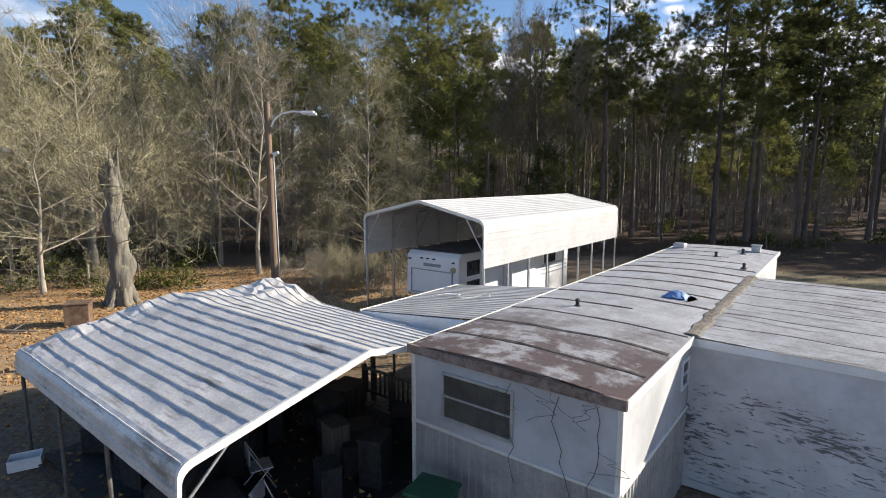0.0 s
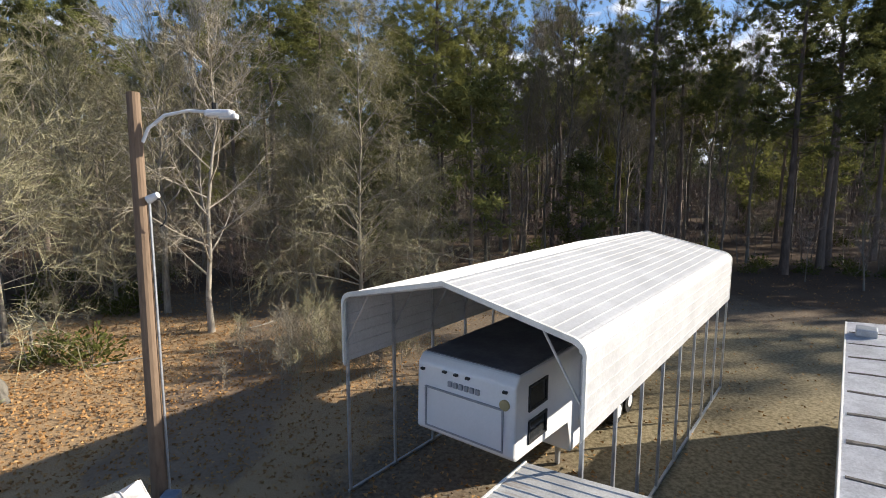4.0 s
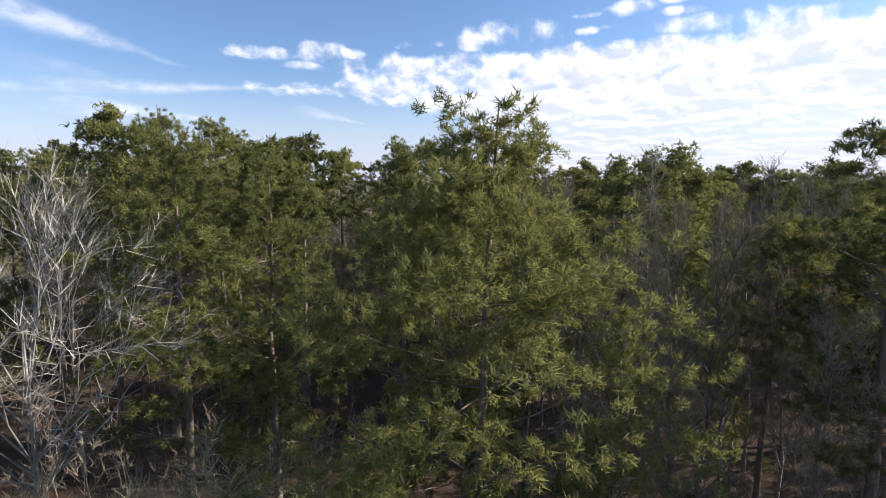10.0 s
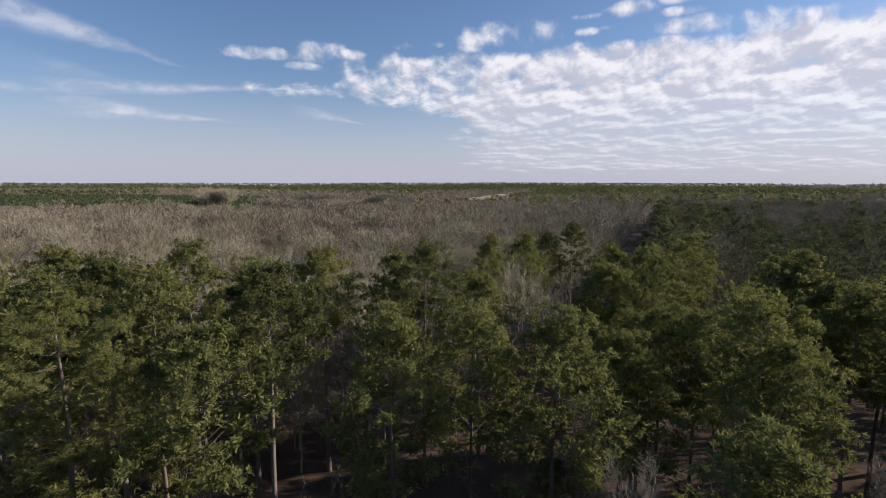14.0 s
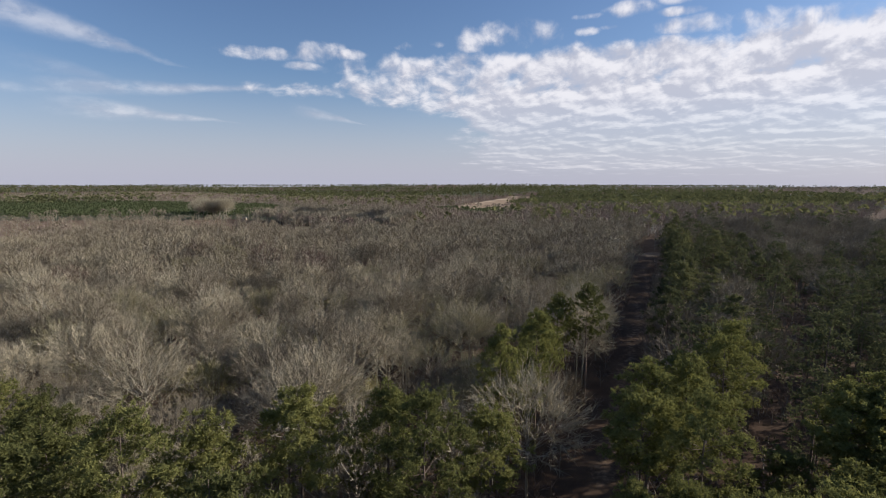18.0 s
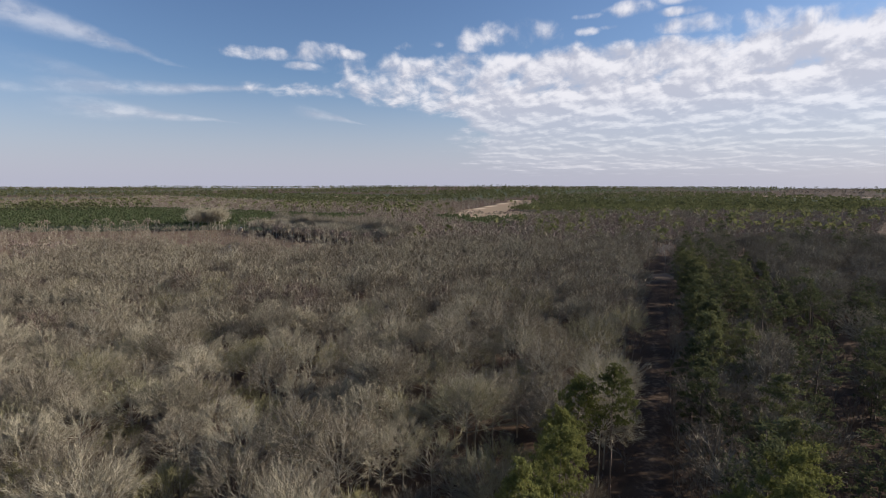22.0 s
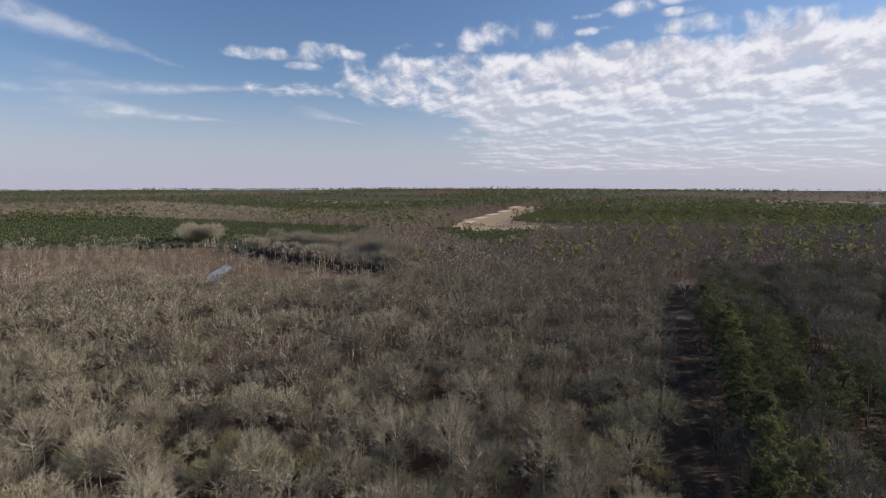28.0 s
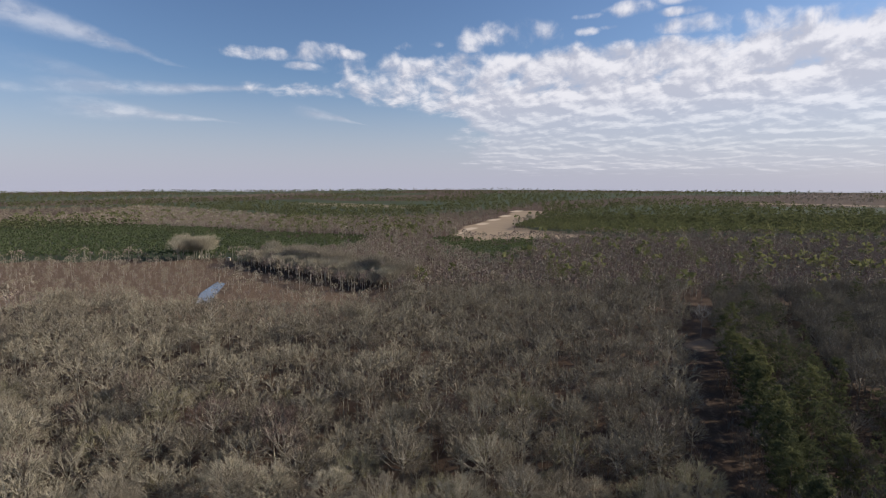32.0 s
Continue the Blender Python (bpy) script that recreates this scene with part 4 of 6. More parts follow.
# brush and saplings under the hardwoods
low_brush = [dome_bare(s, H, R, 5, 2, 6, 0.13, 1.1, 0.15, True) for s, H, R in ((76, 5.0, 2.4), (77, 7.5, 2.6), (78, 3.2, 2.0))]
q = jitter_grid(rng, -150, 110, 104, 300, 6.2)
q = q[(q[:, 0] < lane(q[:, 1]) - 4) & (np.abs(q[:, 0] + 6) < 0.95 * (q[:, 1] - 40))]
q2 = np.column_stack([rng.uniform(4, 60, 500), rng.uniform(118, 330, 500)])
q2[:, 0] += lane(q2[:, 1])
q = np.column_stack([np.concatenate([q, q2]), np.full(len(q) + 500, -0.2)])
tagged(new("low_brush", mesh_of("low_brush", strew(low_brush, q, rng, (GREY_BARK, TWIG_RED), 0.7, 1.2))), "brown leafless brush under the hardwoods", "undergrowth", "", "stuff")

# wall of bare trees along the marsh, and a pale clump at its far end
k_ = np.linspace(0, 1, 46)[:, None]
edge_line = np.concatenate([np.array([(-214.0, 642.0)]) * (1 - k_) + np.array([(-46.0, 516.0)]) * k_ + rng.normal(0, 2.6, (46, 2)) + off for off in ((0, 0), (4, 6), (8, 12), (13, 17), (18, 23))])
clump = np.column_stack([rng.normal(-284, 12, 44), rng.normal(684, 7, 44)])
q = np.concatenate([edge_line, clump])
parts = strew(far_bare, np.column_stack([q[:150], np.full(150, -0.2)]), rng, (LICHEN_BARK, TWIG_PALE), 0.55, 1.0) + strew(far_bare, np.column_stack([q[150:230], np.full(80, -0.2)]), rng, (GREY_BARK, TWIG), 0.8, 1.4) + strew(far_bare, np.column_stack([q[230:], np.full(44, -0.2)]), rng, (LICHEN_BARK, TWIG_PALE), 1.0, 1.55)
tagged(new("marsh_edge_trees", mesh_of("marsh_edge_trees", parts)), "wall of leafless trees along the marsh edge", "woods", "", "stuff")

# mixed dark woods on the sunny side of the firebreak
light_pine = [pine_parts(s, H, b, R, 28, (3, 4), 5, 0.62, 0.26, 4, sticks=False) for s, H, b, R in ((81, 25, 6, 4.8), (82, 27, 8, 5.0), (83, 22, 4, 5.0), (84, 24, 5, 5.4))]
p = jitter_grid(rng, 20, 420, 112, 470, 7.8)
x, y = p[:, 0], p[:, 1]
p = p[(x > lane(y) + 11) & (x < 0.95 * y + 4) & (np.abs(x - lane_two(y)) > 4.0) & (np.abs(x - lane(y) - 30 - 0.06 * y) > 4.0)]
x, y = p[:, 0], p[:, 1]
is_pine = rng.random(len(p)) < np.clip(0.30 - (y - 280) / 420 + 1.5 * far_noise(x, y, 24, 9) + 0.22 * (x < lane(y) + 45) * (y < 400), 0.04, 0.92)
three = lambda q: np.column_stack([q, rise(q[:, 0], q[:, 1]) - 0.2])
parts = strew(light_pine, three(p[is_pine]), rng, (PINE_BARK, NEEDLE_FAR), 0.6, 1.08) + strew(far_bare, three(p[~is_pine][::2]), rng, (GREY_BARK, TWIG), 0.75, 1.25) + strew(far_bare, three(p[~is_pine][1::2]), rng, (GREY_BARK, TWIG_PALE), 0.7, 1.15)
# unseen pines right of the view, added to shade the yard and wood
q = jitter_grid(rng, 30, 130, 16, 118, 9.2)
q = q[(q[:, 0] > 0.90 * (q[:, 1] - 8)) & (q[:, 1] > 50)]
q = np.concatenate([q, np.array([(56, 38), (62, 43), (68, 37), (66, 46), (76, 44), (58, 31)]), np.column_stack([rng.uniform(50, 92, 14), rng.uniform(42, 52, 14)])])
parts += strew(light_pine, three(q), rng, (PINE_BARK, NEEDLE_FAR), 0.75, 1.05)
tagged(new("mixed_woods", mesh_of("mixed_woods", parts)), "dark mixed woods of pines and leafless trees, plus unseen shade pines", "woods", "", "stuff")


# the country beyond: cheap crowns, larger and fewer with distance
def crown_far(seed, H, R, n, spiky):
    k = np.random.default_rng(seed)
    s = Soup()
    d = unit(k.normal(size=(n, 3)) * np.array([1, 1, 0.8]) + np.array([0, 0, 0.5]))
    if spiky:
        base = np.array([0, 0, H * 0.6]) + d * np.array([R * 0.62, R * 0.62, H * 0.24])
        s.blades(base, unit(d + k.normal(0, 0.5, d.shape)), R * 0.42 * k.uniform(0.6, 1.2, n), R * 0.15, k)
    else:
        base = np.column_stack([np.zeros(n), np.zeros(n), np.full(n, H * 0.6)]) + d * np.array([R * 0.5, R * 0.5, H * 0.2])
        s.blades(base, d, R * 0.75, R * 1.0, k, True)
    t = Soup()
    t.tube([(0, 0, 0), (0, 0, H * 0.7)], [R * 0.05, R * 0.03], 3)
    return t.out(), s.out()


cheap_pine = [crown_far(s, 19, 4.0, 16, False) for s in (91, 92, 93)]
cheap_bare = [crown_far(s, 15, 4.8, 46, True) for s in (94, 95, 96)]
young_pine = [crown_far(s, 8.5, 2.4, 10, False) for s in (97, 98)]
q = np.concatenate([jitter_grid(rng, -760, 760, 440, 800, 8.0), jitter_grid(rng, -1150, 1150, 800, 1250, 12.0)])
x, y = q[:, 0], q[:, 1]
ok = (np.abs(x + 10) < 0.93 * (y - 110)) & ~inside(x, y, MARSH) & ~inside(x, y, FIELD) & ~inside(x, y, PLANTATION) & ~inside(x, y, PLANTATION_TWO) & ~inside(x, y, PLANTATION_THREE)
ok &= (y > 478) | (x > lane(y) + 150) | (x < -258)
ok &= ~((x > -330) & (x < -240) & (y > 650) & (y < 700))
q = q[ok]
x, y = q[:, 0], q[:, 1]
pine = rng.random(len(q)) < np.where(x > 60, 0.035, 0.01) + np.where(y > 850, 0.10, 0) * (far_noise(x, y, 90, 6) > 0)
parts = strew(cheap_bare, three(q[~pine][::2]), rng, (GREY_BARK, TWIG), 0.8, 1.2) + strew(cheap_bare, three(q[~pine][1::2]), rng, (GREY_BARK, TWIG_RED), 0.75, 1.15)
parts += strew(cheap_pine, three(q[pine]), rng, (PINE_BARK, NEEDLE_FAR), 0.9, 1.3)
# the marsh: sparse low brush and dead stems
q = jitter_grid(rng, -500, -40, 400, 670, 6.0)
q = q[inside(q[:, 0], q[:, 1], MARSH) & ~inside(q[:, 0], q[:, 1], POND)]
parts += strew(cheap_bare, three(q[::2]), rng, (GREY_BARK, TWIG_RED), 0.12, 0.40) + strew(cheap_bare, three(q[1::3]), rng, (GREY_BARK, TWIG), 0.2, 0.75)
q = jitter_grid(rng, -960, 0, 880, 1720, 12.5)
q = q[inside(q[:, 0], q[:, 1], BARE_STRIP)]
parts += strew(cheap_bare, three(q[::3]), rng, (GREY_BARK, TWIG), 0.9, 1.3) + strew(cheap_bare, three(q[1::3]), rng, (GREY_BARK, TWIG_RED), 0.9, 1.3) + strew(cheap_pine, three(q[2::6]), rng, (PINE_BARK, NEEDLE_FAR), 0.7, 1.0) + strew(cheap_bare, three(q[5::6]), rng, (GREY_BARK, TWIG_PALE), 0.9, 1.2)
lone = np.array([(84, 512), (120, 483), (146, 497), (107, 522), (83, 538), (230, 632), (187, 546), (286, 607), (324, 722), (241, 607), (162, 659), (199, 659), (201, 632), (305, 497), (327, 564), (221, 426), (138, 659), (328, 659), (-23, 659), (7, 849)], float)
lone = np.concatenate([lone, lone + rng.normal(0, 5.0, lone.shape)])
parts += strew(light_pine, three(lone), rng, (PINE_BARK, NEEDLE_FAR), 0.65, 0.92)
tagged(new("distant_bare_woods", mesh_of("distant_bare_woods", parts)), "distant leafless woods with scattered dark pines", "woods", "", "stuff")
q = jitter_grid(rng, -1250, 1300, 640, 1300, 7.5)
x, y = q[:, 0], q[:, 1]
q = q[(inside(x, y, PLANTATION) | inside(x, y, PLANTATION_TWO) | inside(x, y, PLANTATION_THREE)) & (np.abs(x + 10) < 0.93 * (y - 110))]
old_stand = inside(q[:, 0], q[:, 1], PLANTATION_THREE)
parts = strew(young_pine, three(q[~old_stand]), rng, (PINE_BARK, YOUNG), 0.8, 1.25) + strew(young_pine, three(q[old_stand]), rng, (PINE_BARK, NEEDLE_FAR), 1.0, 1.5)
tagged(new("pine_plantation", mesh_of("pine_plantation", parts)), "dense bright green young pine plantation", "woods", "", "stuff")
r = 1150 * np.exp(rng.uniform(0, math.log(4750 / 1150), 10500))
a = rng.uniform(-0.80, 0.80, len(r))
q = np.column_stack([r * np.sin(a), 40 + r * np.cos(a)])
x, y = q[:, 0], q[:, 1]
open_land = ((far_noise(x, y, 160, 11) > 0.33) & (r < 2900)) | inside(x, y, FIELD) | inside(x, y, BARE_STRIP)
q, r = q[~open_land], r[~open_land]
pine = far_noise(q[:, 0], q[:, 1], 230, 5) + rng.normal(0, 0.07, len(q)) > -0.10
parts = []
for lo, hi, s in ((0, 2000, 1.1), (2000, 3200, 1.2), (3200, 6000, 1.3)):
    band = (r >= lo) & (r < hi)
    parts += strew(cheap_pine, three(q[band & pine]), rng, (PINE_BARK, NEEDLE_FAR), 0.75 * s, 1.05 * s)
    parts += strew(cheap_bare, three(q[band & ~pine]), rng, (GREY_BARK, TWIG), 0.75 * s, 1.05 * s)
tagged(new("far_woods", mesh_of("far_woods", parts)), "far woods reaching the skyline, their pine green dulled for haze", "woods", "", "stuff")

# ---- the yard: all buildings stand in one frame, x along the home, y away from its sunny side ----
YARD = pose(-0.53, 8.78, 0, 0, 0, 51.7)


def thing(name, x, y, z, label, category, group="", kind="", turn=0.0, tilt=(0, 0)):
    e = tagged(new(name), label, category, group, kind)
    e.matrix_world = YARD @ pose(x, y, z, tilt[0], tilt[1], turn)
    return e


def part(name, bm, mat, parent, label="", smooth=False):
    me = bpy.data.meshes.new(name)
    bmesh.ops.recalc_face_normals(bm, faces=bm.faces)
    bm.to_mesh(me)
    bm.free()
    me.materials.append(mat)
    if smooth:
        me.polygons.foreach_set("use_smooth", np.ones(len(me.polygons), bool))
    ob = new(name, me)
    ob.parent = parent
    if label:
        ob["label"] = label
    return ob


def box(x0, x1, y0, y1, z0, z1, bevel=0.0, bm=None):
    bm = bm or bmesh.new()
    made = bmesh.ops.create_cube(bm, size=1.0, matrix=Matrix.Translation(((x0 + x1) / 2, (y0 + y1) / 2, (z0 + z1) / 2)) @ Matrix.Diagonal((abs(x1 - x0), abs(y1 - y0), abs(z1 - z0), 1)))
    if bevel:
        es = list({e for v in made["verts"] for e in v.link_edges})
        bmesh.ops.bevel(bm, geom=es, offset=bevel, segments=2, affect="EDGES", profile=0.5)
    return bm


def rod(p0, p1, r, k=8, r1=None, bm=None):
    bm = bm or bmesh.new()
    p0, p1 = Vector(p0), Vector(p1)
    d = p1 - p0
    m = Matrix.Translation((p0 + p1) / 2) @ d.to_track_quat("Z", "Y").to_matrix().to_4x4()
    bmesh.ops.create_cone(bm, cap_ends=True, segments=k, radius1=r, radius2=r if r1 is None else r1, depth=d.length, matrix=m)
    return bm


def pipe(points, r, k=6, bm=None):
    bm = bm or bmesh.new()
    s = Soup()
    s.tube(points, np.full(len(points), r), k)
    v, f = s.out()
    vs = [bm.verts.new(q) for q in v]
    for t in f:
        bm.faces.new([vs[i] for i in t])
    return bm


def sheet(profile, y0, y1, thick=0.012, cuts=1, bend=None):
    """A metal sheet: a cross-section in x and z, drawn out along y; bend(x, y, z) moves points."""
    bm = bmesh.new()
    p = np.array(profile, dtype=float)
    d = unit(np.gradient(p, axis=0))
    nrm = np.column_stack([-d[:, 1], d[:, 0]])
    loop = np.concatenate([p, (p - nrm * thick)[::-1]])
    rows = []
    for y in np.linspace(y0, y1, cuts + 1):
        rows.append([bm.verts.new(bend(x, y, z) if bend else (x, y, z)) for x, z in loop])
    n = len(loop)
    for a, b in zip(rows, rows[1:]):
        for i in range(n):
            bm.faces.new((a[i], a[(i + 1) % n], b[(i + 1) % n], b[i]))
    bm.faces.new(rows[0][::-1])
    bm.faces.new(rows[-1])
    return bm


def ribbed(points, pitch, high, wide):
    """A cross-section line with raised ribs at even steps along it."""
    p = np.array(points, dtype=float)
    seg = np.linalg.norm(np.diff(p, axis=0), axis=1)
    s = np.concatenate([[0], np.cumsum(seg)])
    at = lambda q: np.array([np.interp(q, s, p[:, 0]), np.interp(q, s, p[:, 1])])
    def up(q):
        d = at(min(q + 0.02, s[-1])) - at(max(q - 0.02, 0))
        return np.array([-d[1], d[0]]) / (np.linalg.norm(d) + 1e-9)
    out, q = [], 0.0
    marks = sorted(set(np.round(np.arange(pitch / 2, s[-1], pitch), 3)))
    line = [(0.0, 0.0)]
    for m in marks:
        line += [(m - wide, 0.0), (m - wide * 0.5, high), (m + wide * 0.5, high), (m + wide, 0.0)]
    line += [(x, 0.0) for x in s[1:]]
    line = sorted(q for q in line if 0 <= q[0] <= s[-1])
    return [(tuple(at(q) + up(q) * h), q) for q, h in line], s[-1]


def cut_panels(points, pitch, high, wide, each):
    """Splits a ribbed cross-section into panels that overlap by a rib's width."""
    line, total = ribbed(points, pitch, high, wide)
    count = max(1, round(total / each))
    each = total / count
    qs, cs = np.array([q for c, q in line]), np.array([c for c, q in line])
    at = lambda q: (float(np.interp(q, qs, cs[:, 0])), float(np.interp(q, qs, cs[:, 1])))
    res = []
    for i in range(count):
        a, b = i * each, (i + 1) * each
        res.append([at(a)] + [tuple(c) for c, q in zip(cs, qs) if a + 1e-4 < q < b - 1e-4] + [at(b)])
    return res


# -- materials of the yard --
def metal_roof(name, a, b, stain, amount, rough=0.45, metal=0.35):
    def build(k, co):
        big, small = k.noise(co, 1.1, 6.0, 0.65), k.noise(co, 22.0, 4.0, 0.6)
        along = k.n("ShaderNodeMapping", ins={"Vector": co, "Scale": (7.0, 0.7, 3.0)}).outputs[0]
        run = k.noise(along, 1.0, 5.0, 0.65)
        col = k.mix(k.step(k.math("ADD", k.math("MULTIPLY", big, 0.6), k.math("MULTIPLY", small, 0.4)), 0.35, 0.65), a, b)
        f = k.step(k.math("ADD", k.math("MULTIPLY", run, 0.6), k.math("MULTIPLY", big, 0.5)), 0.555, 0.74)
        return k.mix(k.math("MULTIPLY", f, amount), col, stain), small, 0.002, k.math("ADD", k.math("MULTIPLY", big, 0.25), rough - 0.1)
    return material(name, build, rough, metal)


RV_ROOF = metal_roof("white painted roof metal", (0.43, 0.425, 0.42), (0.56, 0.555, 0.55), (0.36, 0.35, 0.33), 0.40, 0.45, 0.0)
OLD_ROOF = metal_roof("weathered galvanised roof", (0.50, 0.475, 0.445), (0.78, 0.75, 0.71), (0.15, 0.125, 0.10), 0.85, 0.48, 0.30)
PORCH_ROOF = metal_roof("rusting porch roof", (0.36, 0.35, 0.33), (0.55, 0.54, 0.51), (0.20, 0.13, 0.075), 0.9, 0.55, 0.0)
TRIM = two("cream roof trim", (0.62, 0.60, 0.54), (0.78, 0.76, 0.70), 2.0, 30.0, 0.5)
STEEL = two("galvanised tube", (0.36, 0.37, 0.38), (0.52, 0.53, 0.54), 3.0, 30.0, 0.4, 0.6)
DARK_WOOD = barky("dark weathered wood", (0.05, 0.042, 0.035), (0.15, 0.125, 0.10), 2.0, 0.004)
POLE_WOOD = barky("weathered utility pole", (0.060, 0.040, 0.027), (0.20, 0.138, 0.092), 1.4, 0.006)
WHITE = two("white painted metal", (0.68, 0.68, 0.67), (0.80, 0.80, 0.79), 1.5, 25.0, 0.45)
TRAILER = two("white gel coat", (0.76, 0.76, 0.76), (0.82, 0.82, 0.82), 0.8, 18.0, 0.25, 0.0, 0.001, 0.5)
TRAILER_ROOF = two("grey rubber roof", (0.10, 0.10, 0.11), (0.16, 0.16, 0.17), 1.4, 12.0, 0.8)
GLASS = two("dark window glass", (0.012, 0.014, 0.016), (0.03, 0.034, 0.038), 1.0, 4.0, 0.05, 0.0, 0.0, 0.6)
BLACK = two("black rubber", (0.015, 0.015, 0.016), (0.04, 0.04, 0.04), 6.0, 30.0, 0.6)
GREY_LINE = two("grey decal", (0.28, 0.29, 0.31), (0.36, 0.37, 0.39), 4.0, 30.0, 0.4)
GREEN = two("green bin plastic", (0.010, 0.060, 0.030), (0.020, 0.095, 0.045), 3.0, 40.0, 0.4)
BLUE = two("blue tarpaulin", (0.10, 0.20, 0.42), (0.30, 0.42, 0.62), 6.0, 30.0, 0.5)
SKIRT = two("grey ribbed skirting", (0.28, 0.28, 0.27), (0.42, 0.42, 0.40), 1.8, 25.0, 0.55, 0.2)
TAR = two("black roof tar", (0.040, 0.034, 0.029), (0.16, 0.135, 0.11), 5.0, 40.0, 0.7, 0.0, 0.01)
CEMENT = two("crumbled roof cement", (0.12, 0.105, 0.085), (0.26, 0.23, 0.19), 8.0, 50.0, 0.95, 0.0, 0.02)
RUST = two("rust", (0.14, 0.09, 0.07), (0.30, 0.24, 0.20), 6.0, 40.0, 0.9)
CRATE = two("weathered plywood", (0.095, 0.060, 0.042), (0.20, 0.135, 0.09), 4.0, 30.0, 0.9)


def home_roof_build(k, co):
    sep = k.n("ShaderNodeSeparateXYZ", ins={0: co}).outputs
    big, mid, fine = k.noise(co, 0.55, 6.0, 0.65), k.noise(co, 2.4, 6.0, 0.7), k.noise(co, 24.0, 4.0, 0.6)
    col = k.mix(k.step(k.math("ADD", k.math("MULTIPLY", mid, 0.6), k.math("MULTIPLY", fine, 0.4)), 0.36, 0.62), (0.60, 0.595, 0.61), (0.86, 0.86, 0.88))
    streak = k.noise(k.n("ShaderNodeMapping", ins={"Vector": co, "Scale": (5.5, 0.55, 1.0)}).outputs[0], 1.0, 7.0, 0.68)
    col = k.mix(k.math("MULTIPLY", k.step(k.math("ADD", k.math("MULTIPLY", streak, 0.75), k.math("MULTIPLY", big, 0.25)), 0.545, 0.66), 0.6), col, k.mix(fine, (0.15, 0.125, 0.105), (0.32, 0.28, 0.24)))
    stain = k.step(big, 0.56, 0.70)
    col = k.mix(k.math("MULTIPLY", stain, 0.30), col, (0.27, 0.25, 0.23))
    # rust bleeding through near the gable end, and along the seams
    near = k.step(k.math("ADD", sep[0], k.math("MULTIPLY", k.math("SUBTRACT", mid, 0.5), 4.0)), 4.2, 1.4)
    rusty = k.math("MULTIPLY", near, k.step(k.math("ADD", k.math("MULTIPLY", k.noise(co, 1.2, 7.0, 0.70), 0.8), k.math("MULTIPLY", streak, 0.2)), 0.415, 0.52))
    col = k.mix(k.math("MULTIPLY", rusty, 0.9), col, k.mix(fine, (0.11, 0.068, 0.060), (0.25, 0.175, 0.160)))
    return col, k.math("ADD", mid, k.math("MULTIPLY", fine, 0.3)), 0.012


HOME_ROOF = material("coated mobile home roof", home_roof_build, 0.55)


def peeling_build(k, co):
    sep = k.n("ShaderNodeSeparateXYZ", ins={0: co}).outputs
    long = k.n("ShaderNodeMapping", ins={"Vector": co, "Scale": (2.6, 2.6, 13.0)}).outputs[0]
    flake, big, fine = k.noise(long, 1.5, 6.0, 0.66, 0.4), k.noise(k.n("ShaderNodeMapping", ins={"Vector": co, "Scale": (0.5, 0.5, 1.6)}).outputs[0], 1.0, 3.0), k.noise(co, 30.0, 3.0)
    worn = k.math("SUBTRACT", k.math("MULTIPLY", big, 0.55), k.math("MULTIPLY", k.step(sep[2], 1.9, 2.75), 0.22))
    f = k.step(k.math("ADD", k.math("MULTIPLY", flake, 0.8), worn), 0.715, 0.765)
    paint = k.mix(k.step(k.noise(co, 2.0, 5.0, 0.65), 0.3, 0.7), (0.47, 0.47, 0.475), (0.60, 0.60, 0.605))
    bare = k.mix(k.noise(long, 5.0, 3.0), (0.10, 0.095, 0.095), (0.24, 0.225, 0.215))
    return k.mix(f, paint, bare), k.math("SUBTRACT", k.math("MULTIPLY", fine, 0.2), f), 0.004


PEELING = material("peeling white paint on boards", peeling_build, 0.75)


def siding_build(k, co):
    big, fine = k.noise(co, 0.9, 5.0, 0.6), k.noise(co, 26.0, 3.0)
    drip = k.noise(k.n("ShaderNodeMapping", ins={"Vector": co, "Scale": (6.0, 6.0, 0.5)}).outputs[0], 1.0, 5.0, 0.65)
    col = k.mix(k.step(big, 0.35, 0.65), (0.40, 0.405, 0.41), (0.54, 0.54, 0.545))
    return k.mix(k.math("MULTIPLY", k.step(drip, 0.55, 0.75), 0.45), col, (0.36, 0.35, 0.32)), fine, 0.002


SIDING = material("streaked white siding", siding_build, 0.55)

# -- the mobile home --
HL, HW, HH, BELT = 18.0, 3.72, 3.0, 1.6
home = thing("mobile_home", 0, 0, 0, "old single-wide mobile home with stained white siding and flat roof", "house")
part("floor_frame", box(0.05, HL - 0.05, -HW + 0.05, -0.05, 0.25, 0.55), DARK_WOOD, home)
bm = box(0, 0.09, -HW, 0, BELT, HH - 0.05)
part("end_wall", bm, SIDING, home)
part("far_end_wall", box(HL - 0.09, HL, -HW, 0, 0.2, HH - 0.05), SIDING, home)
part("long_wall", box(0.09, HL - 0.09, -0.09, 0, 0.2, HH - 0.05), SIDING, home)
part("sunny_wall", box(0.09, HL - 0.09, -HW, -HW + 0.09, BELT, HH - 0.05), SIDING, home)
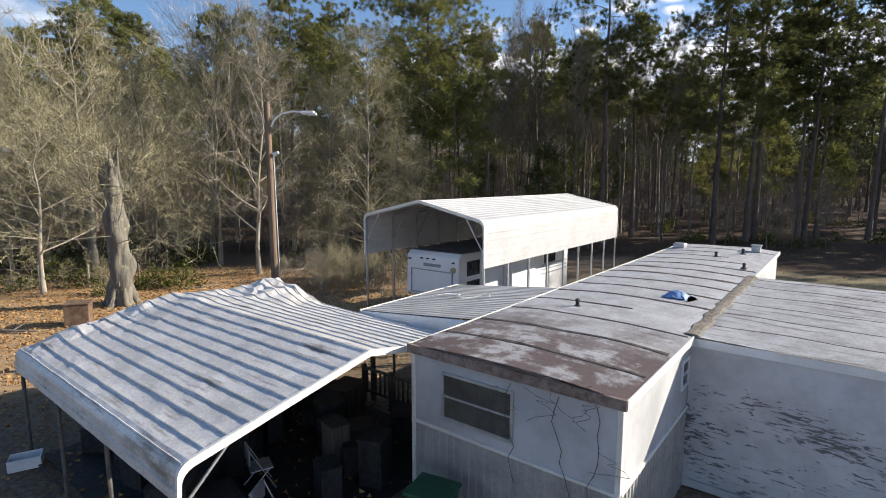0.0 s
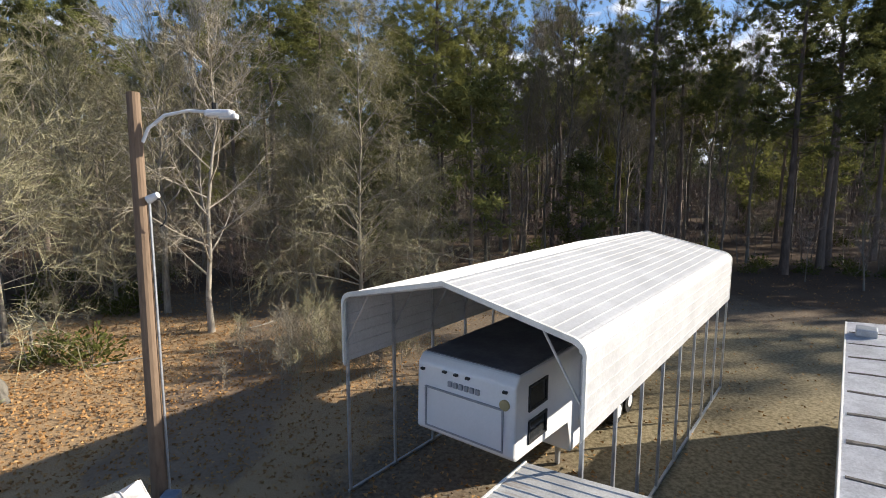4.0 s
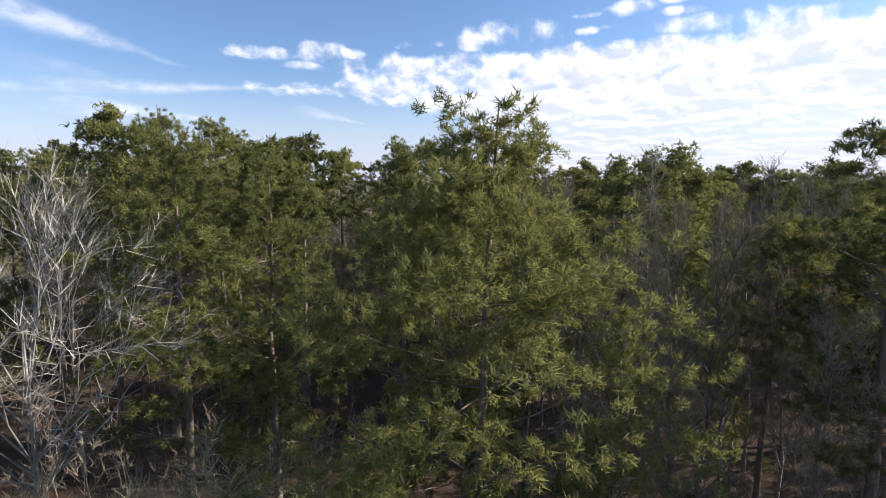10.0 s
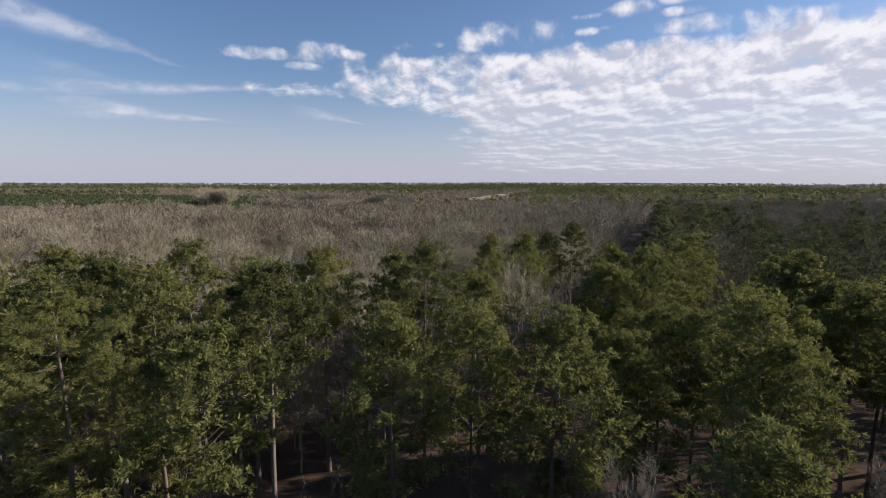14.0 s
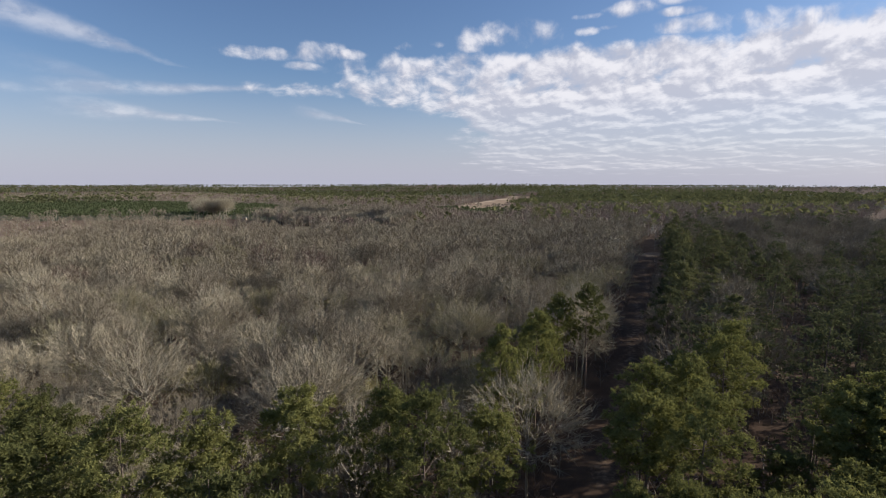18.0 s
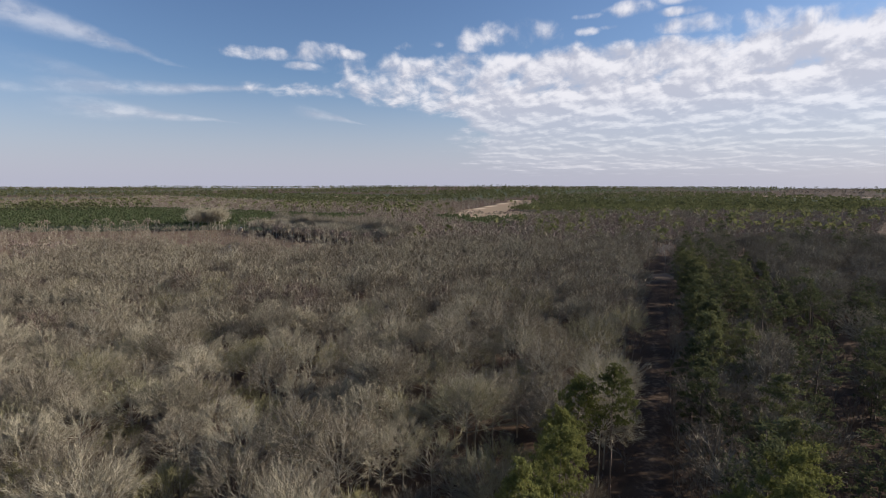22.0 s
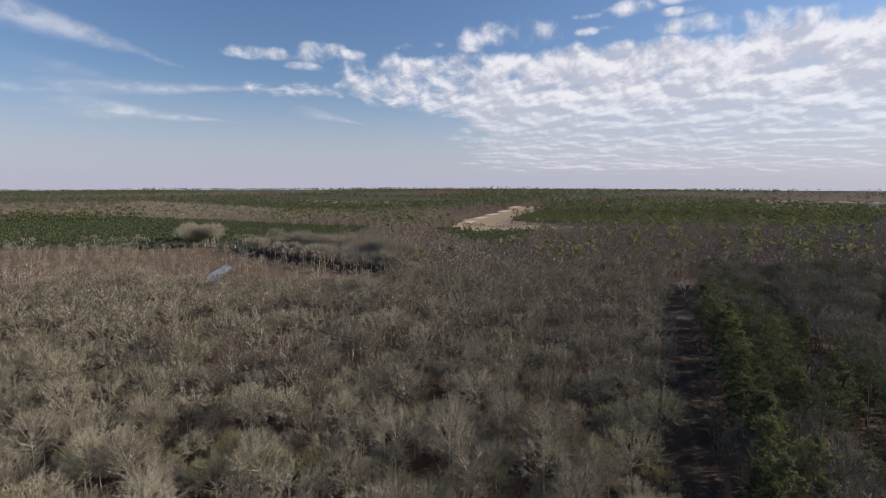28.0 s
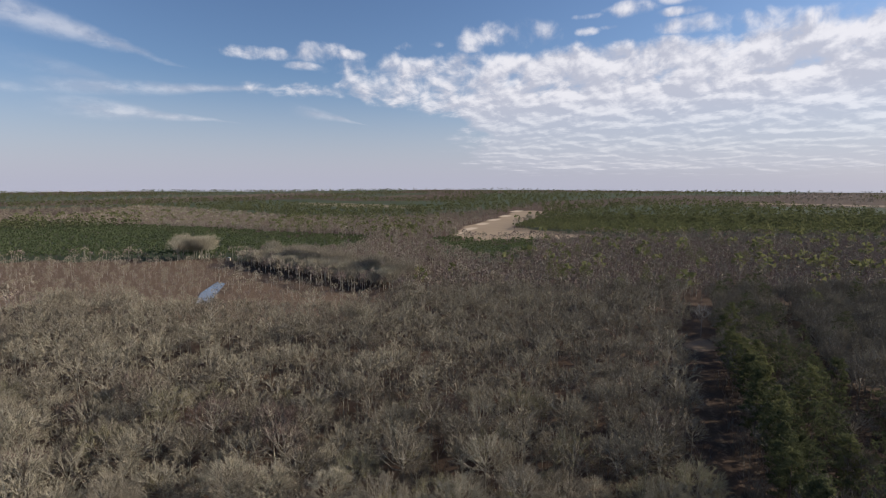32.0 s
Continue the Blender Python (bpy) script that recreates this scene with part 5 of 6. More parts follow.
# skirting with upright ribs below the belt line
def rib_wall(length, z0, z1, pitch=0.15, depth=0.018):
    pts = []
    n = int(length / pitch)
    for i in range(n):
        x = i * length / n
        pts += [(x, 0), (x + pitch * 0.55, 0), (x + pitch * 0.65, depth), (x + pitch * 0.9, depth)]
    pts.append((length, 0))
    bm = bmesh.new()
    lo = [bm.verts.new((x, -y, z0)) for x, y in pts]
    hi = [bm.verts.new((x, -y, z1)) for x, y in pts]
    bl = [bm.verts.new((x, 0.05, z0)) for x in (0, length)]
    bh = [bm.verts.new((x, 0.05, z1)) for x in (0, length)]
    for i in range(len(pts) - 1):
        bm.faces.new((lo[i], lo[i + 1], hi[i + 1], hi[i]))
    bm.faces.new((bl[0], bl[1], bh[1], bh[0]))
    bm.faces.new(hi + [bh[1], bh[0]])
    return bm


o = part("end_skirting", rib_wall(HW, 0.0, BELT), SKIRT, home, "grey ribbed metal skirting")
o.matrix_basis = pose(0.0, 0, 0, 0, 0, -90)
o = part("sunny_skirting", rib_wall(HL, 0.0, BELT), SKIRT, home, "grey ribbed metal skirting")
o.matrix_basis = pose(0, -HW, 0)
part("belt_trim", box(-0.035, 0.02, -HW - 0.02, 0.02, BELT - 0.02, BELT + 0.03, 0.008), TRIM, home)
part("belt_trim", box(0.02, 3.6, -HW - 0.035, -HW + 0.02, BELT - 0.02, BELT + 0.03, 0.008), TRIM, home)
for y in (-HW - 0.02, -0.06):
    part("corner_trim", box(-0.03, 0.08, y, y + 0.08, 0.0, HH - 0.04, 0.01), TRIM, home)
bm = bmesh.new()   # roof: gently crowned slab, dented
nx, ny = 60, 10
grid = []
for i in range(nx + 1):
    for j in range(ny + 1):
        x, y = -0.06 + (HL + 0.12) * i / nx, -HW - 0.06 + (HW + 0.12) * j / ny
        z = HH + 0.085 * (1 - (2 * j / ny - 1) ** 2) + 0.022 * noise.noise((x * 0.9, y * 0.9, 0))
        grid.append(bm.verts.new((x, y, z)))
for i in range(nx):
    for j in range(ny):
        a = i * (ny + 1) + j
        bm.faces.new((grid[a], grid[a + ny + 1], grid[a + ny + 2], grid[a + 1]))
bmesh.ops.solidify(bm, geom=list(bm.faces), thickness=0.10)
part("roof", bm, HOME_ROOF, home, "flat roof with tar seams, rust bleeding at one end")
for a in ((-0.075, -0.055, -HW - 0.07, 0.07), ):
    part("gutter_rail", box(a[0] - 0.01, a[1] + 0.03, a[2], a[3], HH - 0.14, HH + 0.015, 0.006), RUST, home, "rust-stained drip rail")
part("gutter_rail", box(-0.06, HL + 0.06, -HW - 0.085, -HW - 0.055, HH - 0.13, HH + 0.012, 0.006), TRIM, home)
part("gutter_rail", box(-0.06, HL + 0.06, 0.055, 0.085, HH - 0.13, HH + 0.012, 0.006), TRIM, home)
rs = random.Random(12)
for i in range(14):   # uneven tar seams across the roof
    x = 0.95 + i * 1.22
    bm = bmesh.new()
    prev = None
    w0 = rs.uniform(0.04, 0.12)
    y_end = -HW + (0.0 if rs.random() < 0.7 else rs.uniform(0.5, 1.8))
    for j in range(25):
        y = 0.0 + (y_end - 0.0) * j / 24
        c = (2 * (y + HW + 0.06) / (HW + 0.12) - 1)
        z = HH + 0.085 * (1 - c * c) + 0.022 * noise.noise((x * 0.9, y * 0.9, 0)) + 0.012
        ww = w0 * (0.6 + 1.3 * abs(noise.noise((x, y * 1.7, 4))))
        xx = x + 0.05 * noise.noise((x * 3, y * 0.8, 9))
        pair = (bm.verts.new((xx - ww, y, z - 0.02)), bm.verts.new((xx - ww * 0.5, y, z)), bm.verts.new((xx + ww * 0.5, y, z)), bm.verts.new((xx + ww, y, z - 0.02)))
        if prev:
            for q in range(3):
                bm.faces.new((prev[q], prev[q + 1], pair[q + 1], pair[q]))
        prev = pair
    part("roof_seam", bm, TAR, home, "smeared black tar seam")


def window(parent, x, y, z, wide, tall, axis, bars=1, name="window", frame_mat=None):
    """A sash window in a wall; axis 'x': the wall faces -x, 'y': it faces -y, 'Y': +y."""
    fm = frame_mat or WHITE
    e = new(name)
    e.parent = parent
    e.matrix_basis = pose(x, y, z, 0, 0, {"x": -90, "y": 0, "Y": 180}[axis])
    f = 0.05
    for a in ((-wide / 2, wide / 2, -tall / 2, -tall / 2 + f), (-wide / 2, wide / 2, tall / 2 - f, tall / 2), (-wide / 2, -wide / 2 + f, -tall / 2 + f, tall / 2 - f), (wide / 2 - f, wide / 2, -tall / 2 + f, tall / 2 - f)):
        part("window_frame", box(a[0], a[1], -0.035, 0.02, a[2], a[3], 0.006), fm, e)
    part("pane", box(-wide / 2 + f, wide / 2 - f, -0.008, 0.004, -tall / 2 + f, tall / 2 - f), GLASS, e)
    for i in range(bars):
        zz = -tall / 2 + tall * (i + 1) / (bars + 1)
        part("sash_bar", box(-wide / 2 + f, wide / 2 - f, -0.025, 0.0, zz - 0.016, zz + 0.016), fm, e)
    return e


SCREEN = two("dusty window screen", (0.055, 0.052, 0.045), (0.11, 0.105, 0.09), 2.0, 40.0, 0.5)
front = window(home, 0.0, -1.36, 2.24, 1.40, 0.84, "x", 1, frame_mat=two("dull aluminium", (0.42, 0.42, 0.41), (0.55, 0.55, 0.54), 4, 30, 0.45, 0.5))
for o in front.children:
    if o.name.startswith("pane"):
        o.data.materials[0] = SCREEN
window(home, 3.3, -HW, 2.35, 0.5, 0.55, "y", 1)
# things on the roof
for x, y, h, r in ((4.13, -1.25, 0.13, 0.045), (14.3, -2.15, 0.16, 0.05), (15.8, -2.8, 0.16, 0.05), (12.2, -3.35, 0.12, 0.045)):
    v = thing("roof_vent_pipe", x, y, HH + 0.07, "short dark metal vent pipe on the roof", "vent", "vents on the home's roof")
    part("pipe", rod((0, 0, -0.03), (0, 0, h), r), BLACK, v)
    part("cap", rod((0, 0, h), (0, 0, h + 0.04), r * 1.5, 8, r * 0.9), BLACK, v)
    part("flashing", rod((0, 0, -0.02), (0, 0, 0.02), r * 2.6, 10, r * 1.6), TAR, v)
hatch = thing("roof_box_vent", 16.9, -3.1, HH + 0.05, "small grey metal box vent on the roof", "vent")
part("body", box(-0.18, 0.18, -0.15, 0.15, 0, 0.24, 0.02), STEEL, hatch)
part("lid", box(-0.22, 0.22, -0.19, 0.19, 0.24, 0.28, 0.015), STEEL, hatch)
cooler = thing("roof_cooler", 16.6, -0.35, HH + 0.03, "weathered grey box cooler at the end of the roof", "vent")
part("body", box(-0.26, 0.26, -0.22, 0.22, 0, 0.2, 0.03), STEEL, cooler)
bm = bmesh.new()
bmesh.ops.create_grid(bm, x_segments=10, y_segments=8, size=0.5)
for v in bm.verts:
    q = v.co.length
    v.co = Vector((v.co.x * 0.62, v.co.y * 0.5, 0.13 * max(0, 1 - (q / 0.55) ** 2) + 0.035 * noise.noise(v.co * 7) + 0.03))
bmesh.ops.solidify(bm, geom=list(bm.faces), thickness=0.01)
tarp = thing("tarpaulin", 6.5, -2.75, HH + 0.06, "crumpled blue tarpaulin patch lying on the roof", "tarp")
part("sheet", bm, BLUE, tarp)
patch = thing("roof_patch", 6.45, -2.7, HH + 0.045, "ragged dark tar patch on the roof", "patch")
bm = bmesh.new()
ring = [bm.verts.new((0.75 * math.cos(a) * rs.uniform(0.7, 1.1), 0.5 * math.sin(a) * rs.uniform(0.7, 1.1), 0.012)) for a in np.arange(0, 6.28, 0.35)]
bm.faces.new(ring)
bmesh.ops.solidify(bm, geom=list(bm.faces), thickness=0.012)
part("tar", bm, TAR, patch)

# vines on the end wall
rv = random.Random(5)
for y0 in (-2.15, -3.15, -3.35):
    vine = thing("vine", -0.02, y0, 1.0, "thin leafless vine climbing the white end wall", "vine", "vines on the end wall")
    for b in range(3):
        pts, y, z = [], rv.uniform(-0.15, 0.15), 0.2 if b == 0 else rv.uniform(0.8, 1.5)
        for i in range(9):
            pts.append((-0.02 - rv.uniform(0, 0.02), y, z))
            y += rv.uniform(-0.10, 0.10) * (1 + b)
            z += 0.2 if b == 0 else rv.uniform(0.02, 0.1)
        part("stem", pipe(pts, 0.006 if b == 0 else 0.0035, 4), DARK_WOOD, vine)

# -- the boarded addition on the sunny side --
AX0, AX1, AY0, AY1 = 3.62, 11.0, -HW - 5.2, -HW
add = thing("house_addition", 0, 0, 0, "flat-roofed room addition with peeling white lap boards", "house")
part("back_wall", box(AX1 - 0.12, AX1, AY0, AY1 - 0.01, 0.1, 2.9), SIDING, add)
part("outer_wall", box(AX0 + 0.12, AX1 - 0.12, AY0, AY0 + 0.12, 0.1, 2.9), SIDING, add)
part("front_sheathing", box(AX0 + 0.04, AX0 + 0.12, AY0 + 0.1, AY1 - 0.02, 0.0, 2.9), DARK_WOOD, add)
for i in range(15):
    z = 0.18 + i * 0.18 + 0.006 * math.sin(i * 2.3)
    bm = bmesh.new()
    y0, y1 = AY0, AY1 - 0.10
    v = [bm.verts.new(q) for q in ((AX0 + 0.005, y0, z), (AX0 + 0.04, y0, z), (AX0 + 0.04, y0, z + 0.195), (AX0 + 0.022, y0, z + 0.195), (AX0 + 0.005, y1, z), (AX0 + 0.04, y1, z), (AX0 + 0.04, y1, z + 0.195), (AX0 + 0.022, y1, z + 0.195))]
    for q in ((0, 1, 2, 3), (7, 6, 5, 4), (0, 4, 5, 1), (1, 5, 6, 2), (2, 6, 7, 3), (3, 7, 4, 0)):
        bm.faces.new([v[j] for j in q])
    part("board", bm, PEELING, add)
part("corner_board", box(AX0 - 0.01, AX0 + 0.06, AY1 - 0.11, AY1 - 0.01, 0.0, 2.88, 0.006), PEELING, add)
part("fascia", box(AX0 - 0.05, AX0 - 0.012, AY0 - 0.08, AY1 - 0.02, 2.80, 2.95, 0.006), WHITE, add)
part("sill_board", box(AX0 - 0.03, AX0 + 0.05, AY0, AY1 - 0.02, 0.02, 0.16, 0.006), PEELING, add)
bm = bmesh.new()
grid = []
for i in range(31):
    for j in range(21):
        x, y = AX0 - 0.10 + (AX1 + 0.16 - AX0) * i / 30, AY0 - 0.12 + (AY1 + 0.06 - AY0 + 0.0) * j / 20
        grid.append(bm.verts.new((x, y, 3.0 - 0.05 * (1 - j / 20) + 0.018 * noise.noise((x, y, 7)))))
for i in range(30):
    for j in range(20):
        a = i * 21 + j
        bm.faces.new((grid[a], grid[a + 21], grid[a + 22], grid[a + 1]))
bmesh.ops.solidify(bm, geom=list(bm.faces), thickness=0.07)


def add_roof_build(k, co):
    big, mid, fine = k.noise(co, 0.6, 5.0, 0.65), k.noise(co, 2.6, 6.0, 0.7), k.noise(co, 26.0, 4.0, 0.6)
    col = k.mix(k.step(k.math("ADD", k.math("MULTIPLY", mid, 0.65), k.math("MULTIPLY", fine, 0.35)), 0.36, 0.60), (0.52, 0.52, 0.54), (0.80, 0.80, 0.82))
    streak = k.noise(k.n("ShaderNodeMapping", ins={"Vector": co, "Scale": (6.5, 0.45, 1.0)}).outputs[0], 1.0, 7.0, 0.66)
    dark = k.step(k.math("ADD", k.math("MULTIPLY", streak, 0.75), k.math("MULTIPLY", big, 0.25)), 0.515, 0.60)
    return k.mix(k.math("MULTIPLY", dark, 0.75), col, k.mix(fine, (0.16, 0.135, 0.115), (0.34, 0.30, 0.27))), k.math("ADD", mid, k.math("MULTIPLY", fine, 0.3)), 0.012


ADD_ROOF = material("worn pale roof coating", add_roof_build, 0.55)
part("roof", bm, ADD_ROOF, add, "pale flat roof with dark seams")
for i in range(6):
    x = AX0 + 1.0 + i * 1.2
    bm = bmesh.new()
    prev = None
    for j in range(21):
        y = AY1 - 0.15 + (AY0 - AY1 + 0.1) * j / 20
        ww = 0.022 + 0.075 * abs(noise.noise((x, y * 1.1, 2)))
        xx = x + 0.06 * noise.noise((x * 2, y * 0.7, 5))
        z = 3.0 - 0.05 * (AY1 - y) / (AY1 - AY0) + 0.018 * noise.noise((xx, y, 7)) + 0.010
        pair = (bm.verts.new((xx - ww, y, z - 0.02)), bm.verts.new((xx, y, z)), bm.verts.new((xx + ww, y, z - 0.02)))
        if prev:
            for q in range(2):
                bm.faces.new((prev[q], prev[q + 1], pair[q + 1], pair[q]))
        prev = pair
    part("roof_seam", bm, TAR, add)
bm = bmesh.new()   # crumbled joint between the two roofs
prev = None
for j in range(60):
    x = AX0 - 0.06 + (AX1 - AX0 + 0.1) * j / 59
    ww = 0.17 + 0.13 * noise.noise((x * 1.9, 1, 1))
    c = -HW - 0.02 + 0.05 * noise.noise((x * 2, 4, 1))
    row_v = [bm.verts.new((x, c + s * ww, 3.02 + h + 0.02 * noise.noise((x * 6, s * 3, 2)))) for s, h in ((-1, -0.04), (-0.6, 0.008), (0, 0.020), (0.6, 0.014), (1, -0.04))]
    if prev:
        for q in range(4):
            bm.faces.new((prev[q], prev[q + 1], row_v[q + 1], row_v[q]))
    prev = row_v
seam = part("joint_flashing", bm, CEMENT, add, "crumbled cement joint between the roofs")

# -- porch roof on the shady side --
porch = thing("porch_roof", 2.5, 0, 0, "low shed porch roof of rusting ribbed metal on posts", "porch")
PL, PW = 4.2, 4.0
for i in range(5):
    x0, x1 = i * PL / 5, (i + 1) * PL / 5
    seg, _ = ribbed([(x0, 0), (x1 + 0.02, 0)], 0.21, 0.012, 0.02)
    bm = sheet([c for c, q in seg], 0.0, PW, 0.01, 8, lambda x, y, z: (x, y, 2.88 - 0.10 * y + z + 0.012 * noise.noise((x, y * 2, 8))))
    part("panel", bm, PORCH_ROOF, porch)
part("front_fascia", box(-0.05, 0.0, 0.0, PW + 0.03, 2.30, 2.46), WHITE, porch)
bm = bmesh.new()
v = [bm.verts.new(q) for q in ((-0.045, 0.02, 2.84), (-0.045, PW, 2.46), (-0.045, PW, 2.34), (-0.045, 0.02, 2.34), (-0.02, 0.02, 2.84), (-0.02, PW, 2.46), (-0.02, PW, 2.34), (-0.02, 0.02, 2.34))]
for q in ((0, 1, 2, 3), (7, 6, 5, 4), (0, 4, 5, 1), (1, 5, 6, 2), (2, 6, 7, 3), (3, 7, 4, 0)):
    bm.faces.new([v[j] for j in q])
part("gable_board", bm, WHITE, porch, "white boarded gable end")
part("edge_trim", box(-0.06, PL + 0.05, PW, PW + 0.04, 2.40, 2.50, 0.006), TRIM, porch)
for x in (0.15, PL / 2, PL - 0.15):
    part("post", box(x - 0.05, x + 0.05, PW - 0.25, PW - 0.15, 0, 2.46, 0.006), DARK_WOOD, porch)
cable = thing("loose_cable", 4.6, 2.3, 2.68, "white cable looped over the porch roof", "cable")
part("cable", pipe([(0.5 * math.sin(a * 2.1) * 0.6, -0.9 + a * 0.33, 0.05 + 0.03 * math.sin(a * 3) + 0.09 - a * 0.033) for a in np.arange(0, 5.4, 0.3)], 0.012, 5), WHITE, cable)

# -- the old crumpled carport --
CL, HALF = 7.2, 3.15
CX = -0.74
def old_line():
    pts = [(-HALF - 0.12, 1.93), (-HALF - 0.10, 2.22)]
    for a in np.linspace(170, 105, 5):
        pts.append((-HALF + 0.12 + 0.22 * math.cos(radians(a)), 2.22 + 0.2 * math.sin(radians(a))))
    pts += [(0, 3.0)]
    for a in np.linspace(75, 10, 5):
        pts.append((HALF - 0.12 + 0.22 * math.cos(radians(a)), 2.22 + 0.2 * math.sin(radians(a))))
    return pts + [(HALF + 0.12, 1.93)]


def crumple(x, y, z):
    far = max(0.0, min(1.0, (y - 3.2) / 4.2))
    hit = math.exp(-((x - 2.6) / 1.3) ** 2 - ((y - 7.0) / 1.5) ** 2)
    edge = math.exp(-((x + 1.2) / 1.6) ** 2 - ((y - 7.2) / 0.8) ** 2)
    n1, n2 = noise.noise((x * 1.2, y * 1.1, 1)), noise.noise((x * 3.4, y * 2.6, 5))
    return (x, y, z + hit * (0.30 + 0.26 * n1 + 0.34 * abs(n2)) + edge * (0.14 * n1 + 0.10 * abs(n2)) + far * (0.06 * n1 + 0.03 * abs(n2)) + 0.014 * n2)


DARK_STEEL = two("dull rusting tube", (0.07, 0.065, 0.06), (0.16, 0.145, 0.13), 3.0, 30.0, 0.7)
port = thing("carport", CX, 0.33, 0, "old sagging metal carport with a crumpled far corner", "carport")
for seg in cut_panels(old_line(), 0.320, 0.024, 0.018, 0.96):
    part("panel", sheet(seg, 0.0, CL, 0.012, 36, crumple), OLD_ROOF, port)
edge = [(x, z) for x, z in old_line()]
bm = bmesh.new()
rows_ = []
for x, z in edge:
    rows_.append([bm.verts.new(q) for q in ((x, -0.03, z + 0.02), (x, 0.03, z + 0.02), (x * 0.985, 0.03, z - 0.09), (x * 0.985, -0.03, z - 0.09))])
for a, b in zip(rows_, rows_[1:]):
    for i in range(4):
        bm.faces.new((a[i], a[(i + 1) % 4], b[(i + 1) % 4], b[i]))
part("front_trim", bm, TRIM, port, "cream folded metal trim")
for y in (0.12, 2.5, 4.8, 7.05):
    for sx in (-1, 1):
        part("post", rod((sx * (HALF + 0.04), y, 0), (sx * (HALF + 0.04), y, 2.25), 0.035), DARK_STEEL, port)
    part("rafter", rod((-HALF, y, 2.34), (0, y, 2.93), 0.03), DARK_STEEL, port)
    part("rafter", rod((HALF, y, 2.34), (0, y, 2.93), 0.03), DARK_STEEL, port)
for y in (0.12, 7.05):
    part("ground_rail", rod((-HALF - 0.04, y, 0.04), (-HALF - 0.04, 7.05 if y < 1 else 0.2, 0.04), 0.03), DARK_STEEL, port)
    part("brace", rod((-HALF + 0.0, y, 1.75), (-HALF + 0.75, y, 2.45), 0.022), STEEL, port)

# -- the tall trailer shelter --
RX, RY, RL, RW = 6.96, 5.9, 11.85, 5.5
def tall_line():
    h = RW / 2
    pts = [(-h, 3.05), (-h, 4.35)]
    for a in np.linspace(172, 108, 5):
        pts.append((-h + 0.3 + 0.3 * math.cos(radians(a)), 4.35 + 0.28 * math.sin(radians(a))))
    pts.append((0, 5.17))
    for a in np.linspace(72, 8, 5):
        pts.append((h - 0.3 + 0.3 * math.cos(radians(a)), 4.35 + 0.28 * math.sin(radians(a))))
    return pts + [(h, 4.35), (h, 3.05)]


shelter = thing("trailer_shelter", RX, RY, 0, "tall white metal carport sheltering a travel trailer", "carport")
turned = lambda x, y, z: (y, -x, z)
for seg in cut_panels(tall_line(), 0.235, 0.016, 0.010, 0.94):
    part("panel", sheet(seg, 0.0, RL, 0.012, 10, lambda x, y, z: (y, -x, z + 0.008 * noise.noise((x * 2, y, 3)))), RV_ROOF, shelter)
for x in (0.0, RL):
    bm = bmesh.new()
    rows_ = []
    for px, z in tall_line():
        k = 0.985
        rows_.append([bm.verts.new(q) for q in ((x - 0.03, -px * 1.004, z + 0.02), (x + 0.03, -px * 1.004, z + 0.02), (x + 0.03, -px * k, z - 0.07), (x - 0.03, -px * k, z - 0.07))])
    for a, b in zip(rows_, rows_[1:]):
        for i in range(4):
            bm.faces.new((a[i], a[(i + 1) % 4], b[(i + 1) % 4], b[i]))
    part("end_trim", bm, TRIM, shelter, "pale folded metal trim")
for i in range(9):
    x = 0.06 + (RL - 0.12) * i / 8
    for sy in (-1, 1):
        part("post", box(x - 0.03, x + 0.03, sy * (RW / 2 - 0.05) - 0.03, sy * (RW / 2 - 0.05) + 0.03, 0, 4.4), STEEL, shelter)
        part("rafter", rod((x, sy * (RW / 2 - 0.1), 4.5), (x, 0, 5.08), 0.03, 6), STEEL, shelter)
        part("brace", rod((x, sy * (RW / 2 - 0.06), 3.5), (x, sy * (RW / 2 - 0.75), 4.62), 0.025, 6), STEEL, shelter)
for sy in (-1, 1):
    part("base_rail", box(0, RL, sy * (RW / 2 - 0.05) - 0.03, sy * (RW / 2 - 0.05) + 0.03, 0.0, 0.06), STEEL, shelter)

# -- the travel trailer under it --
TX, TY = 8.05, 6.25
TL, TW, TT = 9.2, 2.5, 3.2
trailer = thing("travel_trailer", TX, TY, 0, "white fifth-wheel travel trailer parked under a metal shelter", "trailer")
bm = bmesh.new()   # side outline: raised nose, lower belly
out = [(0.0, 1.55), (0.05, 3.02), (0.22, TT), (TL - 0.1, TT - 0.15), (TL, TT - 0.35), (TL, 0.55), (2.7, 0.55), (2.5, 1.45), (0.12, 1.45)]
sides = [[bm.verts.new((x, sy * TW / 2, z)) for x, z in out] for sy in (-1, 1)]
for i in range(len(out)):
    j = (i + 1) % len(out)
    bm.faces.new((sides[0][i], sides[0][j], sides[1][j], sides[1][i]))
bm.faces.new(sides[0][::-1])
bm.faces.new(sides[1])
bmesh.ops.bevel(bm, geom=[e for e in bm.edges if abs(e.verts[0].co.y - e.verts[1].co.y) > 1 or True], offset=0.05, segments=2, affect="EDGES", profile=0.5)
part("body", bm, TRAILER, trailer)
part("roof_membrane", box(0.28, TL - 0.15, -TW / 2 + 0.06, TW / 2 - 0.06, TT - 0.02, TT + 0.02, 0.01), TRAILER_ROOF, trailer, "dark grey rubber roof")
for y0, y1, z0, z1 in ((-1.0, 1.0, 2.50, 2.53), (-1.0, 1.0, 1.62, 1.65), (-1.0, -0.97, 1.65, 2.5), (0.97, 1.0, 1.65, 2.5)):
    part("front_moulding", box(-0.02, 0.04, y0, y1, z0, z1), GREY_LINE, trailer)
